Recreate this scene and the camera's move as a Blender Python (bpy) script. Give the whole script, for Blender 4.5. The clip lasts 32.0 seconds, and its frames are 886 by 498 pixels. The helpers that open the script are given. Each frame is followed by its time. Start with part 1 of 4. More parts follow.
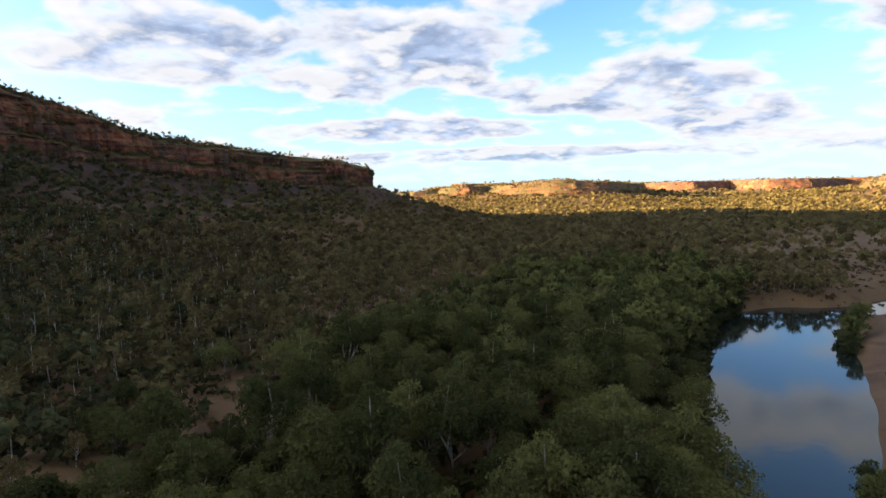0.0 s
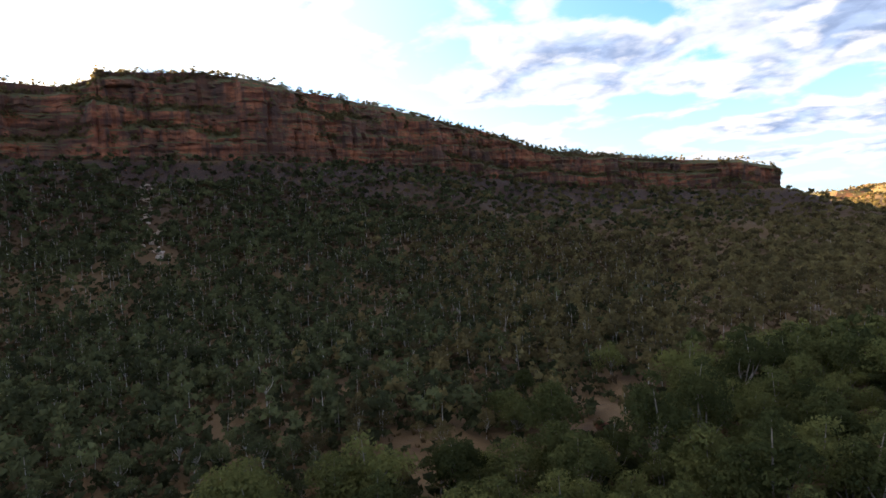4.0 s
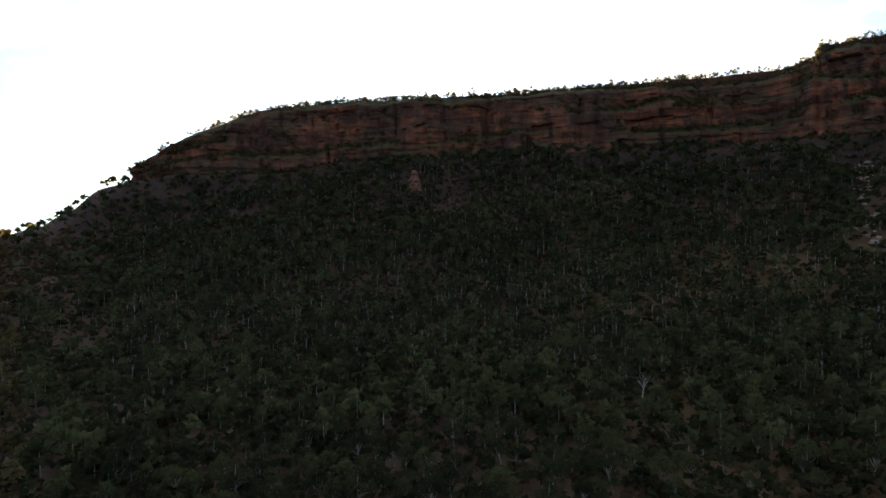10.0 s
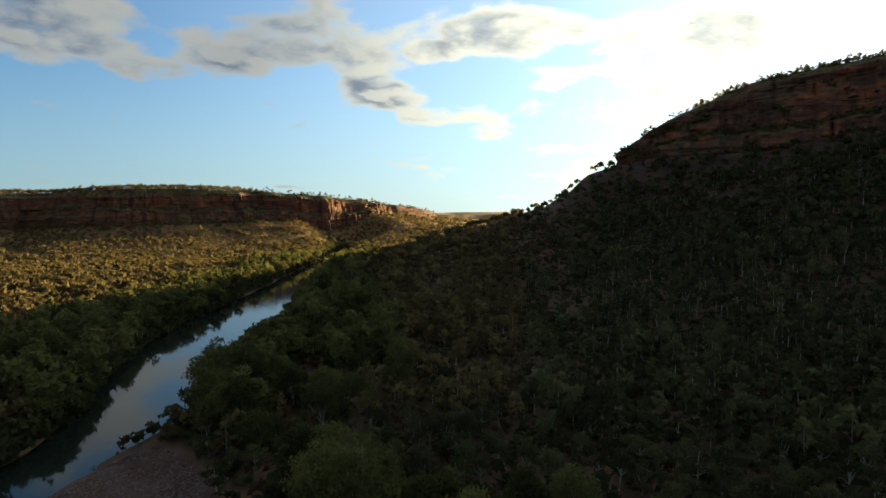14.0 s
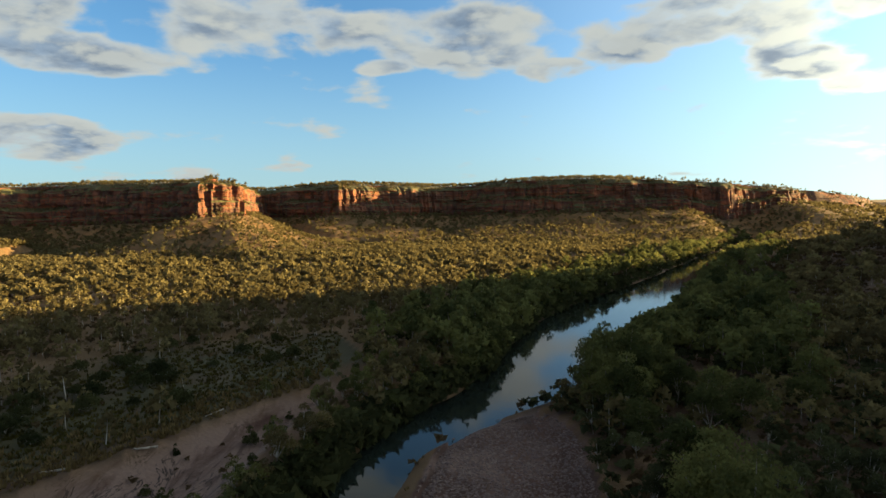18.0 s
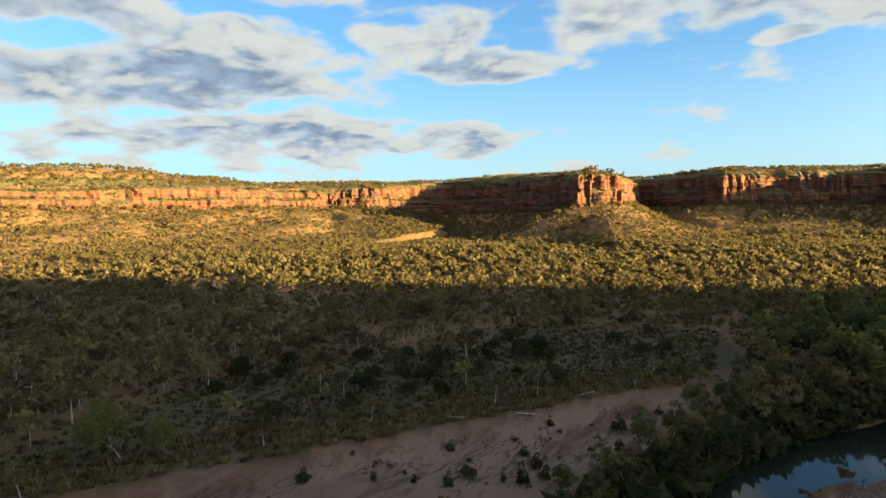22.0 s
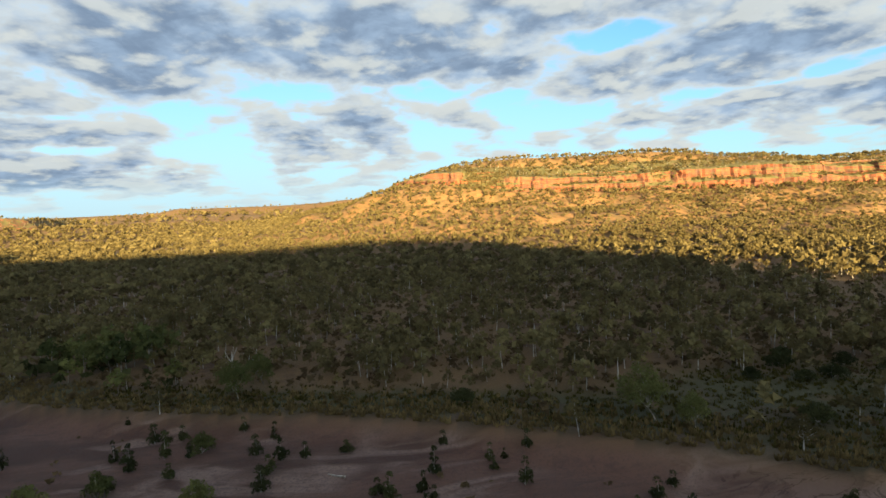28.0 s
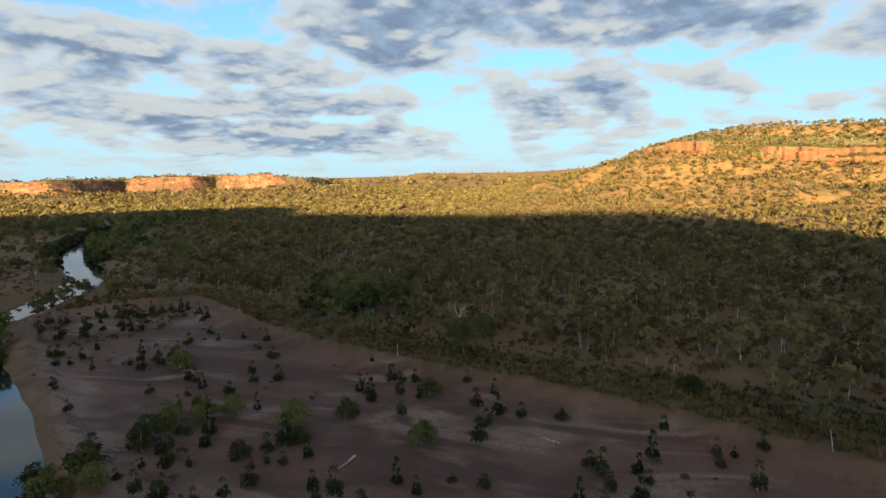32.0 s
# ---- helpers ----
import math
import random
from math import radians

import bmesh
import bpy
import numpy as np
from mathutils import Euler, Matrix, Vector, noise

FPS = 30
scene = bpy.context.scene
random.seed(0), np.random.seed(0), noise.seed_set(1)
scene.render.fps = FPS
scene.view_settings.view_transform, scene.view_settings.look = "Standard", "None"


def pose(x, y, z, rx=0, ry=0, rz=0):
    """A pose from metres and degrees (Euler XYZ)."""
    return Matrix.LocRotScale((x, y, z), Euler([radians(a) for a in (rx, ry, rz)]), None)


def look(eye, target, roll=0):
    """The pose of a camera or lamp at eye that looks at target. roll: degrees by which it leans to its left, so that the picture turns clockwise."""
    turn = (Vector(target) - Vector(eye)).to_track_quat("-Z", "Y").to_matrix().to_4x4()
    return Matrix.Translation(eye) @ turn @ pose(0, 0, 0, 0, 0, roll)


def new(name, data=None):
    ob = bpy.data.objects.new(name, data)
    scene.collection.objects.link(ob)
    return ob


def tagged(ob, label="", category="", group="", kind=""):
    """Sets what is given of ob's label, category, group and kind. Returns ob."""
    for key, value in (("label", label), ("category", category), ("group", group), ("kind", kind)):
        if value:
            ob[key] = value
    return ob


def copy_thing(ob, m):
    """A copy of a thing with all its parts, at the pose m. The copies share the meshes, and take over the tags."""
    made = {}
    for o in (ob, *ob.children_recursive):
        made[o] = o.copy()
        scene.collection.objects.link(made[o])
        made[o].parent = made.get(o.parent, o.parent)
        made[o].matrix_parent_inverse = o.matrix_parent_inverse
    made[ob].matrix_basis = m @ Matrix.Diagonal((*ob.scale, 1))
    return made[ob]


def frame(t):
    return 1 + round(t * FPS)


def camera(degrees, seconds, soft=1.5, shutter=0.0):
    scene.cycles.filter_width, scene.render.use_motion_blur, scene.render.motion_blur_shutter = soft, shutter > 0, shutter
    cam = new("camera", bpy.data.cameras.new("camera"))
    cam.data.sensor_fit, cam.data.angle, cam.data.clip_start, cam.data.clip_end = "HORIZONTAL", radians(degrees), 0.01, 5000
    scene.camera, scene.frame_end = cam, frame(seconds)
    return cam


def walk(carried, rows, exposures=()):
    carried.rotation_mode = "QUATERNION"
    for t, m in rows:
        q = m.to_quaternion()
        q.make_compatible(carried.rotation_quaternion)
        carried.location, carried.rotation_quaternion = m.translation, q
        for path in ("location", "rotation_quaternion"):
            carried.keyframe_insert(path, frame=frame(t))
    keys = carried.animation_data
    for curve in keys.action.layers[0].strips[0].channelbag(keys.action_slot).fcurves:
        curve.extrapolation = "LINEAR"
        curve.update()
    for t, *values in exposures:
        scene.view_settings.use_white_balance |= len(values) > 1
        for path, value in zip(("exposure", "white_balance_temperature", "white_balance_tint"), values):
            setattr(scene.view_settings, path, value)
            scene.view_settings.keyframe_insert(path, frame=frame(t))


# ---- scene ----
# The camera: a drone that hovers over a river bank and turns once round.
cam = camera(74.0, 32.0, soft=1.5)
EYE = (0.0, 0.0, 45.0)
TURNS = [  # seconds, heading, tilt, lean in degrees
    (0, -0.04, -5.92, 1.25),
    (0.5, 4.34, -5.72, 1.22),
    (1, 8.10, -5.43, 1.53),
    (1.5, 11.71, -5.28, 1.75),
    (2, 15.65, -5.00, 2.26),
    (2.5, 21.03, -4.68, 2.76),
    (3, 26.47, -4.38, 2.95),
    (3.5, 31.40, -4.08, 3.28),
    (5.5, 53.00, -3.02, 2.60),
    (6, 58.43, -2.98, 2.35),
    (6.5, 64.95, -2.81, 2.19),
    (7, 71.26, -2.72, 2.09),
    (7.5, 75.70, -2.70, 1.95),
    (8, 80.70, -2.65, 1.78),
    (8.5, 84.33, -2.65, 1.58),
    (9, 89.59, -2.53, 1.70),
    (9.5, 94.76, -2.58, 1.68),
    (10, 98.65, -2.58, 1.75),
    (10.5, 103.40, -2.56, 1.75),
    (11, 110.60, -2.65, 1.68),
    (11.5, 116.12, -2.70, 1.50),
    (12, 120.80, -2.74, 1.45),
    (12.5, 126.64, -3.00, 1.15),
    (13, 132.05, -3.20, 1.08),
    (13.5, 137.32, -3.15, 1.15),
    (14, 142.72, -3.28, 0.85),
    (14.5, 148.55, -3.34, 0.90),
    (16.5, 166.95, -3.35, 0.20),
    (17, 170.80, -3.60, 0.62),
    (17.5, 174.68, -3.78, 0.85),
    (18, 179.45, -3.82, 0.90),
    (18.5, 186.43, -3.72, 0.70),
    (19, 193.34, -3.66, 0.50),
    (19.5, 199.39, -3.77, 0.72),
    (20, 202.11, -3.82, 0.68),
    (20.5, 204.05, -3.93, 0.68),
    (21, 205.15, -4.01, 0.77),
    (21.5, 208.09, -4.10, 0.84),
    (22, 214.92, -4.16, 1.26),
    (22.5, 223.80, -4.21, 1.80),
    (23, 229.42, -4.18, 1.88),
    (23.5, 233.20, -4.27, 1.87),
    (24, 236.30, -4.24, 1.87),
    (24.5, 239.14, -4.28, 1.91),
    (25, 242.18, -4.32, 1.78),
    (25.5, 246.09, -4.42, 1.85),
    (27.5, 261.29, -4.47, 2.53),
    (28, 264.40, -4.43, 2.55),
    (28.5, 268.36, -4.32, 2.25),
    (29, 271.80, -4.28, 2.14),
    (29.5, 273.58, -4.28, 1.89),
    (30, 274.99, -4.31, 1.79),
    (30.5, 276.79, -4.38, 1.57),
    (31, 279.93, -5.32, 1.35),
    (31.5, 283.90, -6.48, 1.10),
    (32, 286.48, -6.85, 0.85),
]
walk(cam, [(t, pose(*EYE, 90 + tilt, 0, heading) @ pose(0, 0, 0, 0, 0, -lean)) for t, heading, tilt, lean in TURNS],
     exposures=[(0, 3.22, 6150, 13), (3, 3.45, 6100, 14), (6, 3.42, 5750, 17), (7.5, 3.2, 5700, 17), (9, 2.87, 5750, 13), (13, 2.08, 6150, 4), (17, 2.33, 6200, 0), (20, 2.72, 6250, 2), (24, 2.83, 6200, 2), (32, 2.73, 6000, 3)])

# ---- sky and sun ----
SUN_AZ, SUN_EL = 98.5, 7.7


def way(az, el=0.0):
    """The direction at a heading (degrees to the left of +y) and an elevation."""
    a, e = radians(az), radians(el)
    return Vector((-math.sin(a) * math.cos(e), math.cos(a) * math.cos(e), math.sin(e)))


def spot(az, d):
    a = radians(az)
    return (-math.sin(a) * d, math.cos(a) * d)


sun = new("sun", bpy.data.lights.new("sun", "SUN"))
sun.data.energy, sun.data.angle, sun.data.color = 5.0, radians(0.6), (1.0, 0.66, 0.27)
sun.matrix_world = look(way(SUN_AZ, SUN_EL) * 100, (0, 0, 0))


class Nodes:
    """Short calls for node trees."""

    def __init__(self, tree):
        self.tree = tree
        tree.nodes.clear()

    def add(self, kind, inputs=None, **props):
        n = self.tree.nodes.new(kind)
        for k, val in props.items():
            setattr(n, k, val)
        for k, val in (inputs or {}).items():
            self.put(n.inputs[k], val)
        return n

    def put(self, socket, val):
        if isinstance(val, bpy.types.NodeSocket):
            self.tree.links.new(val, socket)
        else:
            socket.default_value = val

    def math(self, op, a, b=0.0, c=0.0, clamp=False):
        return self.add("ShaderNodeMath", {0: a, 1: b, 2: c}, operation=op, use_clamp=clamp).outputs[0]

    def vec(self, op, a, b=(0, 0, 0), out=0):
        return self.add("ShaderNodeVectorMath", {0: a, 1: b}, operation=op).outputs[out]

    def span(self, val, lo, hi, to_lo=0.0, to_hi=1.0, smooth=True):
        return self.add("ShaderNodeMapRange", {0: val, 1: lo, 2: hi, 3: to_lo, 4: to_hi},
                        interpolation_type="SMOOTHSTEP" if smooth else "LINEAR").outputs[0]

    def noise(self, at, scale, detail=4.0, rough=0.55, distort=0.0, out="Fac"):
        return self.add("ShaderNodeTexNoise", {"Vector": at, "Scale": scale, "Detail": detail, "Roughness": rough,
                                               "Distortion": distort}).outputs[out]

    def mix(self, fac, a, b, kind="MIX"):
        n = self.add("ShaderNodeMix", data_type="RGBA", blend_type=kind)
        self.put(n.inputs[0], fac), self.put(n.inputs[6], a), self.put(n.inputs[7], b)
        return n.outputs[2]


# Cloud banks: heading, elevation, half width, half height in degrees.
CLOUDS_NORTH = ((26, 12.6, 13.6, 3.9), (7, 12.2, 13.6, 4.2), (344, 8.7, 12.0, 2.9), (335, 6.0, 6.8, 2.1), (2, 5.6, 15.7, 1.2), (354, 3.1, 18.3, 0.8))
CLOUDS_WEST = ((174, 15.7, 7.8, 3.1), (161, 15.6, 7.8, 2.9), (169, 12.6, 3.9, 1.3), (149, 11.1, 5.0, 1.2), (136, 16.6, 7.8, 2.4), (118, 15.1, 4.7, 3.4), (120, 11.1, 4.7, 1.8))
CLOUDS_SOUTH = ((193, 16.0, 10.5, 2.4), (180, 15.9, 10.5, 2.6), (161, 15.9, 7.3, 2.6), (185, 13.4, 3.1, 0.9), (169, 13.0, 3.7, 1.0), (149, 11.9, 4.2, 1.6), (143, 15.3, 3.1, 1.3), (211, 12.9, 6.8, 1.8), (213, 6.4, 6.0, 1.9), (237, 11.4, 7.8, 2.9), (227, 6.8, 19.9, 2.2), (217, 16.4, 7.3, 2.4), (211, 13.4, 4.7, 1.5), (232, 15.0, 6.8, 1.8))
CLOUDS_EAST = ((244, 11.0, 11.5, 2.4), (232, 15.7, 7.8, 1.7), (259, 11.7, 5.2, 1.8), (269, 14.4, 6.3, 3.1), (271, 6.1, 4.7, 2.4), (292, 14.2, 13.6, 4.7), (298, 10.6, 13.1, 2.4), (302, 7.0, 9.4, 1.5), (302, 4.3, 11.5, 1.4), (273, 15.8, 8.4, 3.1), (273, 6.6, 5.8, 2.4), (317, 10.6, 10.5, 3.9), (315, 6.3, 8.9, 1.6), (295, 3.4, 7.3, 1.2))


def make_world():
    world = bpy.data.worlds.new("evening_sky")
    world.use_nodes = True
    scene.world = world
    n = Nodes(world.node_tree)
    sky = n.add("ShaderNodeTexSky", sky_type="NISHITA", sun_disc=False, sun_elevation=radians(SUN_EL),
                sun_rotation=radians(-SUN_AZ), altitude=150.0, air_density=1.0, dust_density=0.4, ozone_density=2.5)
    view = n.add("ShaderNodeTexCoord").outputs["Generated"]
    x, y, z = n.add("ShaderNodeSeparateXYZ", {0: view}).outputs
    up = n.math("MAXIMUM", z, 0.0)
    flat = n.math("DIVIDE", 1.0, n.math("ADD", up, 0.22))
    at = n.add("ShaderNodeCombineXYZ", {0: n.math("MULTIPLY", x, flat), 1: n.math("MULTIPLY", y, flat), 2: 0.0}).outputs[0]
    s = way(SUN_AZ)
    toward = n.vec("DOT_PRODUCT", view, tuple(way(SUN_AZ, SUN_EL)), out=1)

    def cloud(p):
        big = n.noise(p, 0.75, 2.0, 0.5)
        fine = n.noise(p, 3.2, 6.0, 0.51, 0.15)
        return n.math("ADD", n.math("MULTIPLY", big, 0.40), n.math("MULTIPLY", fine, 0.75))

    def bank(az, el, wide, high):
        """A cloud bank round one direction: 1 within, 0 well outside."""
        c, e = way(az, el), radians(el)
        side = way(az + 90)
        over = c.cross(side) * (-1 if c.cross(side).z < 0 else 1)
        u = n.math("DIVIDE", n.vec("DOT_PRODUCT", view, tuple(side), out=1), math.sin(radians(wide)))
        v = n.math("DIVIDE", n.vec("DOT_PRODUCT", view, tuple(over), out=1), math.sin(radians(high)))
        r = n.math("ADD", n.math("MULTIPLY", u, u), n.math("MULTIPLY", v, v))
        front = n.math("GREATER_THAN", n.vec("DOT_PRODUCT", view, tuple(c), out=1), 0.5)
        return n.math("MULTIPLY", n.span(r, 0.15, 1.35, 1.0, 0.0), front)

    # the cloud banks of that evening, over broken cloud with a clear gap in the south
    banks = 0.0
    for row in CLOUDS_NORTH + CLOUDS_WEST + CLOUDS_SOUTH + CLOUDS_EAST:
        banks = n.math("MAXIMUM", bank(*row), banks)
    gap = n.math("MULTIPLY", n.span(n.vec("DOT_PRODUCT", view, tuple(way(176, 4)), out=1), 0.62, 0.95), n.span(z, 0.18, 0.24, 1.0, 0.0))
    extra = n.math("SUBTRACT", n.math("MULTIPLY", banks, 0.15), n.math("ADD", n.math("MULTIPLY", gap, 0.09), 0.058))
    # unseen overhead: more cloud, added to cut the light on the ground
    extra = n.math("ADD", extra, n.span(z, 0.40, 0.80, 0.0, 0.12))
    east = n.span(n.vec("DOT_PRODUCT", view, tuple(way(292, 6)), out=1), 0.55, 0.95)
    extra = n.math("ADD", extra, n.math("MULTIPLY", east, 0.022))
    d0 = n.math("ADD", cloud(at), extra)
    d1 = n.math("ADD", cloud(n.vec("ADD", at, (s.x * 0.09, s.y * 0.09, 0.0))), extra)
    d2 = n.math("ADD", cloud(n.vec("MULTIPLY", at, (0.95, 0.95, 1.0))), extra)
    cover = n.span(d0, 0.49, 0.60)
    thick = n.span(d0, 0.53, 0.68)
    deep = n.span(d0, 0.57, 0.72)
    edge = n.math("MAXIMUM", n.span(n.math("SUBTRACT", d0, d1), 0.0, 0.12), n.math("MULTIPLY", n.span(n.math("SUBTRACT", d0, d2), 0.0, 0.10), 0.9))
    near_sun = n.span(toward, 0.45, 0.97)
    # cloud above the view is dimmed and warmed to tone down the ambient light
    low = n.span(z, 0.34, 0.70, 1.0, 0.0)
    lit = n.mix(near_sun, n.mix(low, (0.33, 0.31, 0.29, 1), (0.72, 0.70, 0.66, 1)), (2.4, 2.2, 1.7, 1))
    shade = n.mix(near_sun, n.mix(low, (0.195, 0.165, 0.14, 1), n.mix(deep, (0.42, 0.49, 0.61, 1), (0.27, 0.335, 0.45, 1))), (0.95, 0.95, 0.95, 1))
    puff = n.noise(at, 7.0, 5.0, 0.55, 0.3)
    shade = n.mix(n.span(puff, 0.36, 0.66), n.mix(1.0, shade, (0.84, 0.85, 0.87, 1), "MULTIPLY"), n.mix(1.0, shade, (1.30, 1.29, 1.26, 1), "MULTIPLY"))
    body = n.mix(n.math("MULTIPLY", thick, n.math("SUBTRACT", 1.0, n.math("MULTIPLY", edge, 0.9))), lit, shade)
    glow = n.math("MULTIPLY", n.math("POWER", n.math("MAXIMUM", toward, 0.0), 16.0), 1.7)
    glow = n.math("ADD", glow, n.math("MULTIPLY", n.math("POWER", n.math("MAXIMUM", toward, 0.0), 2.0), 1.0))
    halo = n.add("ShaderNodeVectorMath", {0: (0.96, 0.95, 0.86)}, operation="SCALE")
    n.put(halo.inputs["Scale"], glow)
    blue = n.mix(1.0, sky.outputs[0], (0.168, 0.252, 0.325, 1), "MULTIPLY")
    pale = n.span(z, 0.0, 0.30, 0.70, 0.13)
    base = n.mix(1.0, n.mix(n.math("ADD", pale, n.math("MULTIPLY", east, 0.16)), blue, (0.60, 0.77, 0.90, 1)), halo.outputs[0], "ADD")
    haze = n.span(z, 0.0, 0.07, 0.45, 1.0)
    col = n.mix(n.math("MULTIPLY", cover, haze), base, body)
    bg = n.add("ShaderNodeBackground", {0: col, 1: 0.155})
    n.add("ShaderNodeOutputWorld", {0: bg.outputs[0]})


make_world()

# ---- materials ----


def material(name, build):
    m = bpy.data.materials.new(name)
    m.use_nodes = True
    n = Nodes(m.node_tree)
    shader = build(n)
    n.add("ShaderNodeOutputMaterial", {0: shader})
    return m


def principled(n, colour, rough=0.9, bump=None, strength=0.4, reach=0.3, **more):
    p = n.add("ShaderNodeBsdfPrincipled", {"Base Color": colour, "Roughness": rough, **more})
    if bump is not None:
        b = n.add("ShaderNodeBump", {"Strength": strength, "Distance": reach, "Height": bump})
        n.put(p.inputs["Normal"], b.outputs[0])
    return p.outputs[0]


def place(n):
    return n.add("ShaderNodeNewGeometry").outputs["Position"]


def attr(n, name):
    return n.add("ShaderNodeAttribute", attribute_name=name).outputs["Fac"]


def ground_look(n):
    p = place(n)
    broad, mid, fine = n.noise(p, 0.012, 4), n.noise(p, 0.11, 5, 0.6), n.noise(p, 1.3, 5, 0.65)
    soil = n.mix(n.span(mid, 0.35, 0.65), (0.062, 0.033, 0.017, 1), (0.112, 0.064, 0.031, 1))
    straw = n.mix(fine, (0.080, 0.049, 0.021, 1), (0.165, 0.102, 0.042, 1))
    col = n.mix(n.math("MULTIPLY", n.span(n.math("ADD", mid, n.math("MULTIPLY", broad, 0.6)), 0.56, 0.78), 0.9), soil, straw)
    green = n.mix(fine, (0.024, 0.024, 0.008, 1), (0.054, 0.050, 0.015, 1))
    green = n.mix(n.math("MULTIPLY", n.span(n.noise(p, 0.06, 4, 0.6), 0.50, 0.62), 0.8), green, n.mix(fine, (0.030, 0.021, 0.010, 1), (0.070, 0.047, 0.021, 1)))
    col = n.mix(n.math("MULTIPLY", attr(n, "grass"), n.span(mid, 0.22, 0.44)), col, green)
    # scree of the near ridge, coloured dark to carry the ridge's shade too
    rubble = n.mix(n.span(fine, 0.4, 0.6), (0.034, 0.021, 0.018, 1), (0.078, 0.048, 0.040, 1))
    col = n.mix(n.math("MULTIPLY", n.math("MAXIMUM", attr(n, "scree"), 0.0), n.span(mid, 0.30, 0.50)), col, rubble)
    # dry grass of the far slopes, with sunlight put into its gold
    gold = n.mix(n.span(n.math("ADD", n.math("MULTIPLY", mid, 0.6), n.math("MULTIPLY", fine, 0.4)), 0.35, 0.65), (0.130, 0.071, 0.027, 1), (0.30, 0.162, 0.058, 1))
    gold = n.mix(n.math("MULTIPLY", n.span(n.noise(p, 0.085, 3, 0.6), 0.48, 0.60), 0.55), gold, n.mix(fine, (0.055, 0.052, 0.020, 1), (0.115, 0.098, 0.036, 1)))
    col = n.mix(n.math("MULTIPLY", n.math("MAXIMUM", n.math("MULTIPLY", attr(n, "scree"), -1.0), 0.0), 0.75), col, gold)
    flow = n.add("ShaderNodeMapping", {"Vector": p, "Rotation": (0, 0, radians(26)), "Scale": (1.0, 0.3, 1.0)}).outputs[0]
    lane = n.noise(flow, 0.075, 6, 0.6, 0.6)
    damp = n.mix(n.span(lane, 0.42, 0.62), (0.056, 0.026, 0.019, 1), (0.108, 0.056, 0.042, 1))
    braid = n.noise(flow, 0.085, 4, 0.5, 0.9)
    damp = n.mix(n.math("MULTIPLY", n.span(n.math("ABSOLUTE", n.math("SUBTRACT", braid, 0.53)), 0.01, 0.09, 1.0, 0.0), n.span(n.noise(p, 0.035, 3), 0.44, 0.60)), damp, (0.175, 0.118, 0.100, 1))
    streak = n.noise(flow, 0.55, 6, 0.65, 0.5)
    damp = n.mix(n.math("MULTIPLY", n.span(streak, 0.5, 0.7), 0.5), damp, (0.032, 0.019, 0.018, 1))
    sand = n.mix(n.math("MULTIPLY", n.span(fine, 0.4, 0.7), 0.45), damp, (0.057, 0.033, 0.028, 1))
    grit = n.span(n.noise(p, 2.6, 4, 0.7), 0.54, 0.66)
    sand = n.mix(n.math("MULTIPLY", grit, 0.45), sand, (0.032, 0.020, 0.018, 1))
    bare = n.mix(fine, (0.123, 0.084, 0.072, 1), (0.220, 0.154, 0.132, 1))
    bare = n.mix(n.math("MULTIPLY", n.span(n.noise(flow, 0.20, 6, 0.65, 1.0), 0.54, 0.62), 0.75), bare, (0.066, 0.040, 0.033, 1))
    drift = n.noise(flow, 0.30, 5, 0.6, 1.2)
    bare = n.mix(n.math("MULTIPLY", n.span(n.math("ABSOLUTE", n.math("SUBTRACT", drift, 0.5)), 0.006, 0.022, 1.0, 0.0), n.span(n.noise(p, 0.07, 3), 0.44, 0.56)), bare, (0.026, 0.018, 0.017, 1))
    sand = n.mix(n.math("MULTIPLY", attr(n, "pale"), n.span(lane, 0.34, 0.48)), sand, bare)
    col = n.mix(attr(n, "sand"), col, sand)
    return principled(n, col, 0.95, fine, 0.5, 0.4)


def rock_colour(n, p, crusted=0.72, light=(0.31, 0.115, 0.056, 1), pale=(0.42, 0.19, 0.09, 1)):
    flat = n.vec("MULTIPLY", p, (0.25, 0.25, 1.0))
    tall = n.vec("MULTIPLY", p, (1.0, 1.0, 0.12))
    strata, streak = n.noise(flat, 0.22, 5, 0.6), n.noise(tall, 0.16, 5, 0.6)
    fine = n.noise(p, 0.8, 6, 0.65)
    col = n.mix(n.span(strata, 0.35, 0.65), (0.115, 0.038, 0.023, 1), light)
    col = n.mix(n.math("MULTIPLY", n.span(streak, 0.46, 0.66), 0.85), col, (0.048, 0.028, 0.024, 1))
    col = n.mix(n.math("MULTIPLY", n.span(n.noise(p, 0.05, 4), 0.57, 0.7), 0.25), col, pale)
    crust = n.math("ADD", n.noise(n.vec("MULTIPLY", p, (1, 1, 1.8)), 0.022, 5, 0.6), n.math("MULTIPLY", n.math("SUBTRACT", fine, 0.5), 0.25))
    col = n.mix(n.math("MULTIPLY", n.span(crust, 0.44, 0.58, 1.0, 0.0), crusted), col, (0.060, 0.036, 0.027, 1))
    return col, n.math("ADD", fine, n.math("MULTIPLY", strata, 1.5))


def rock_look(n):
    col, relief = rock_colour(n, place(n), 0.3)
    return principled(n, col, 0.92, relief, 0.8, 1.2)


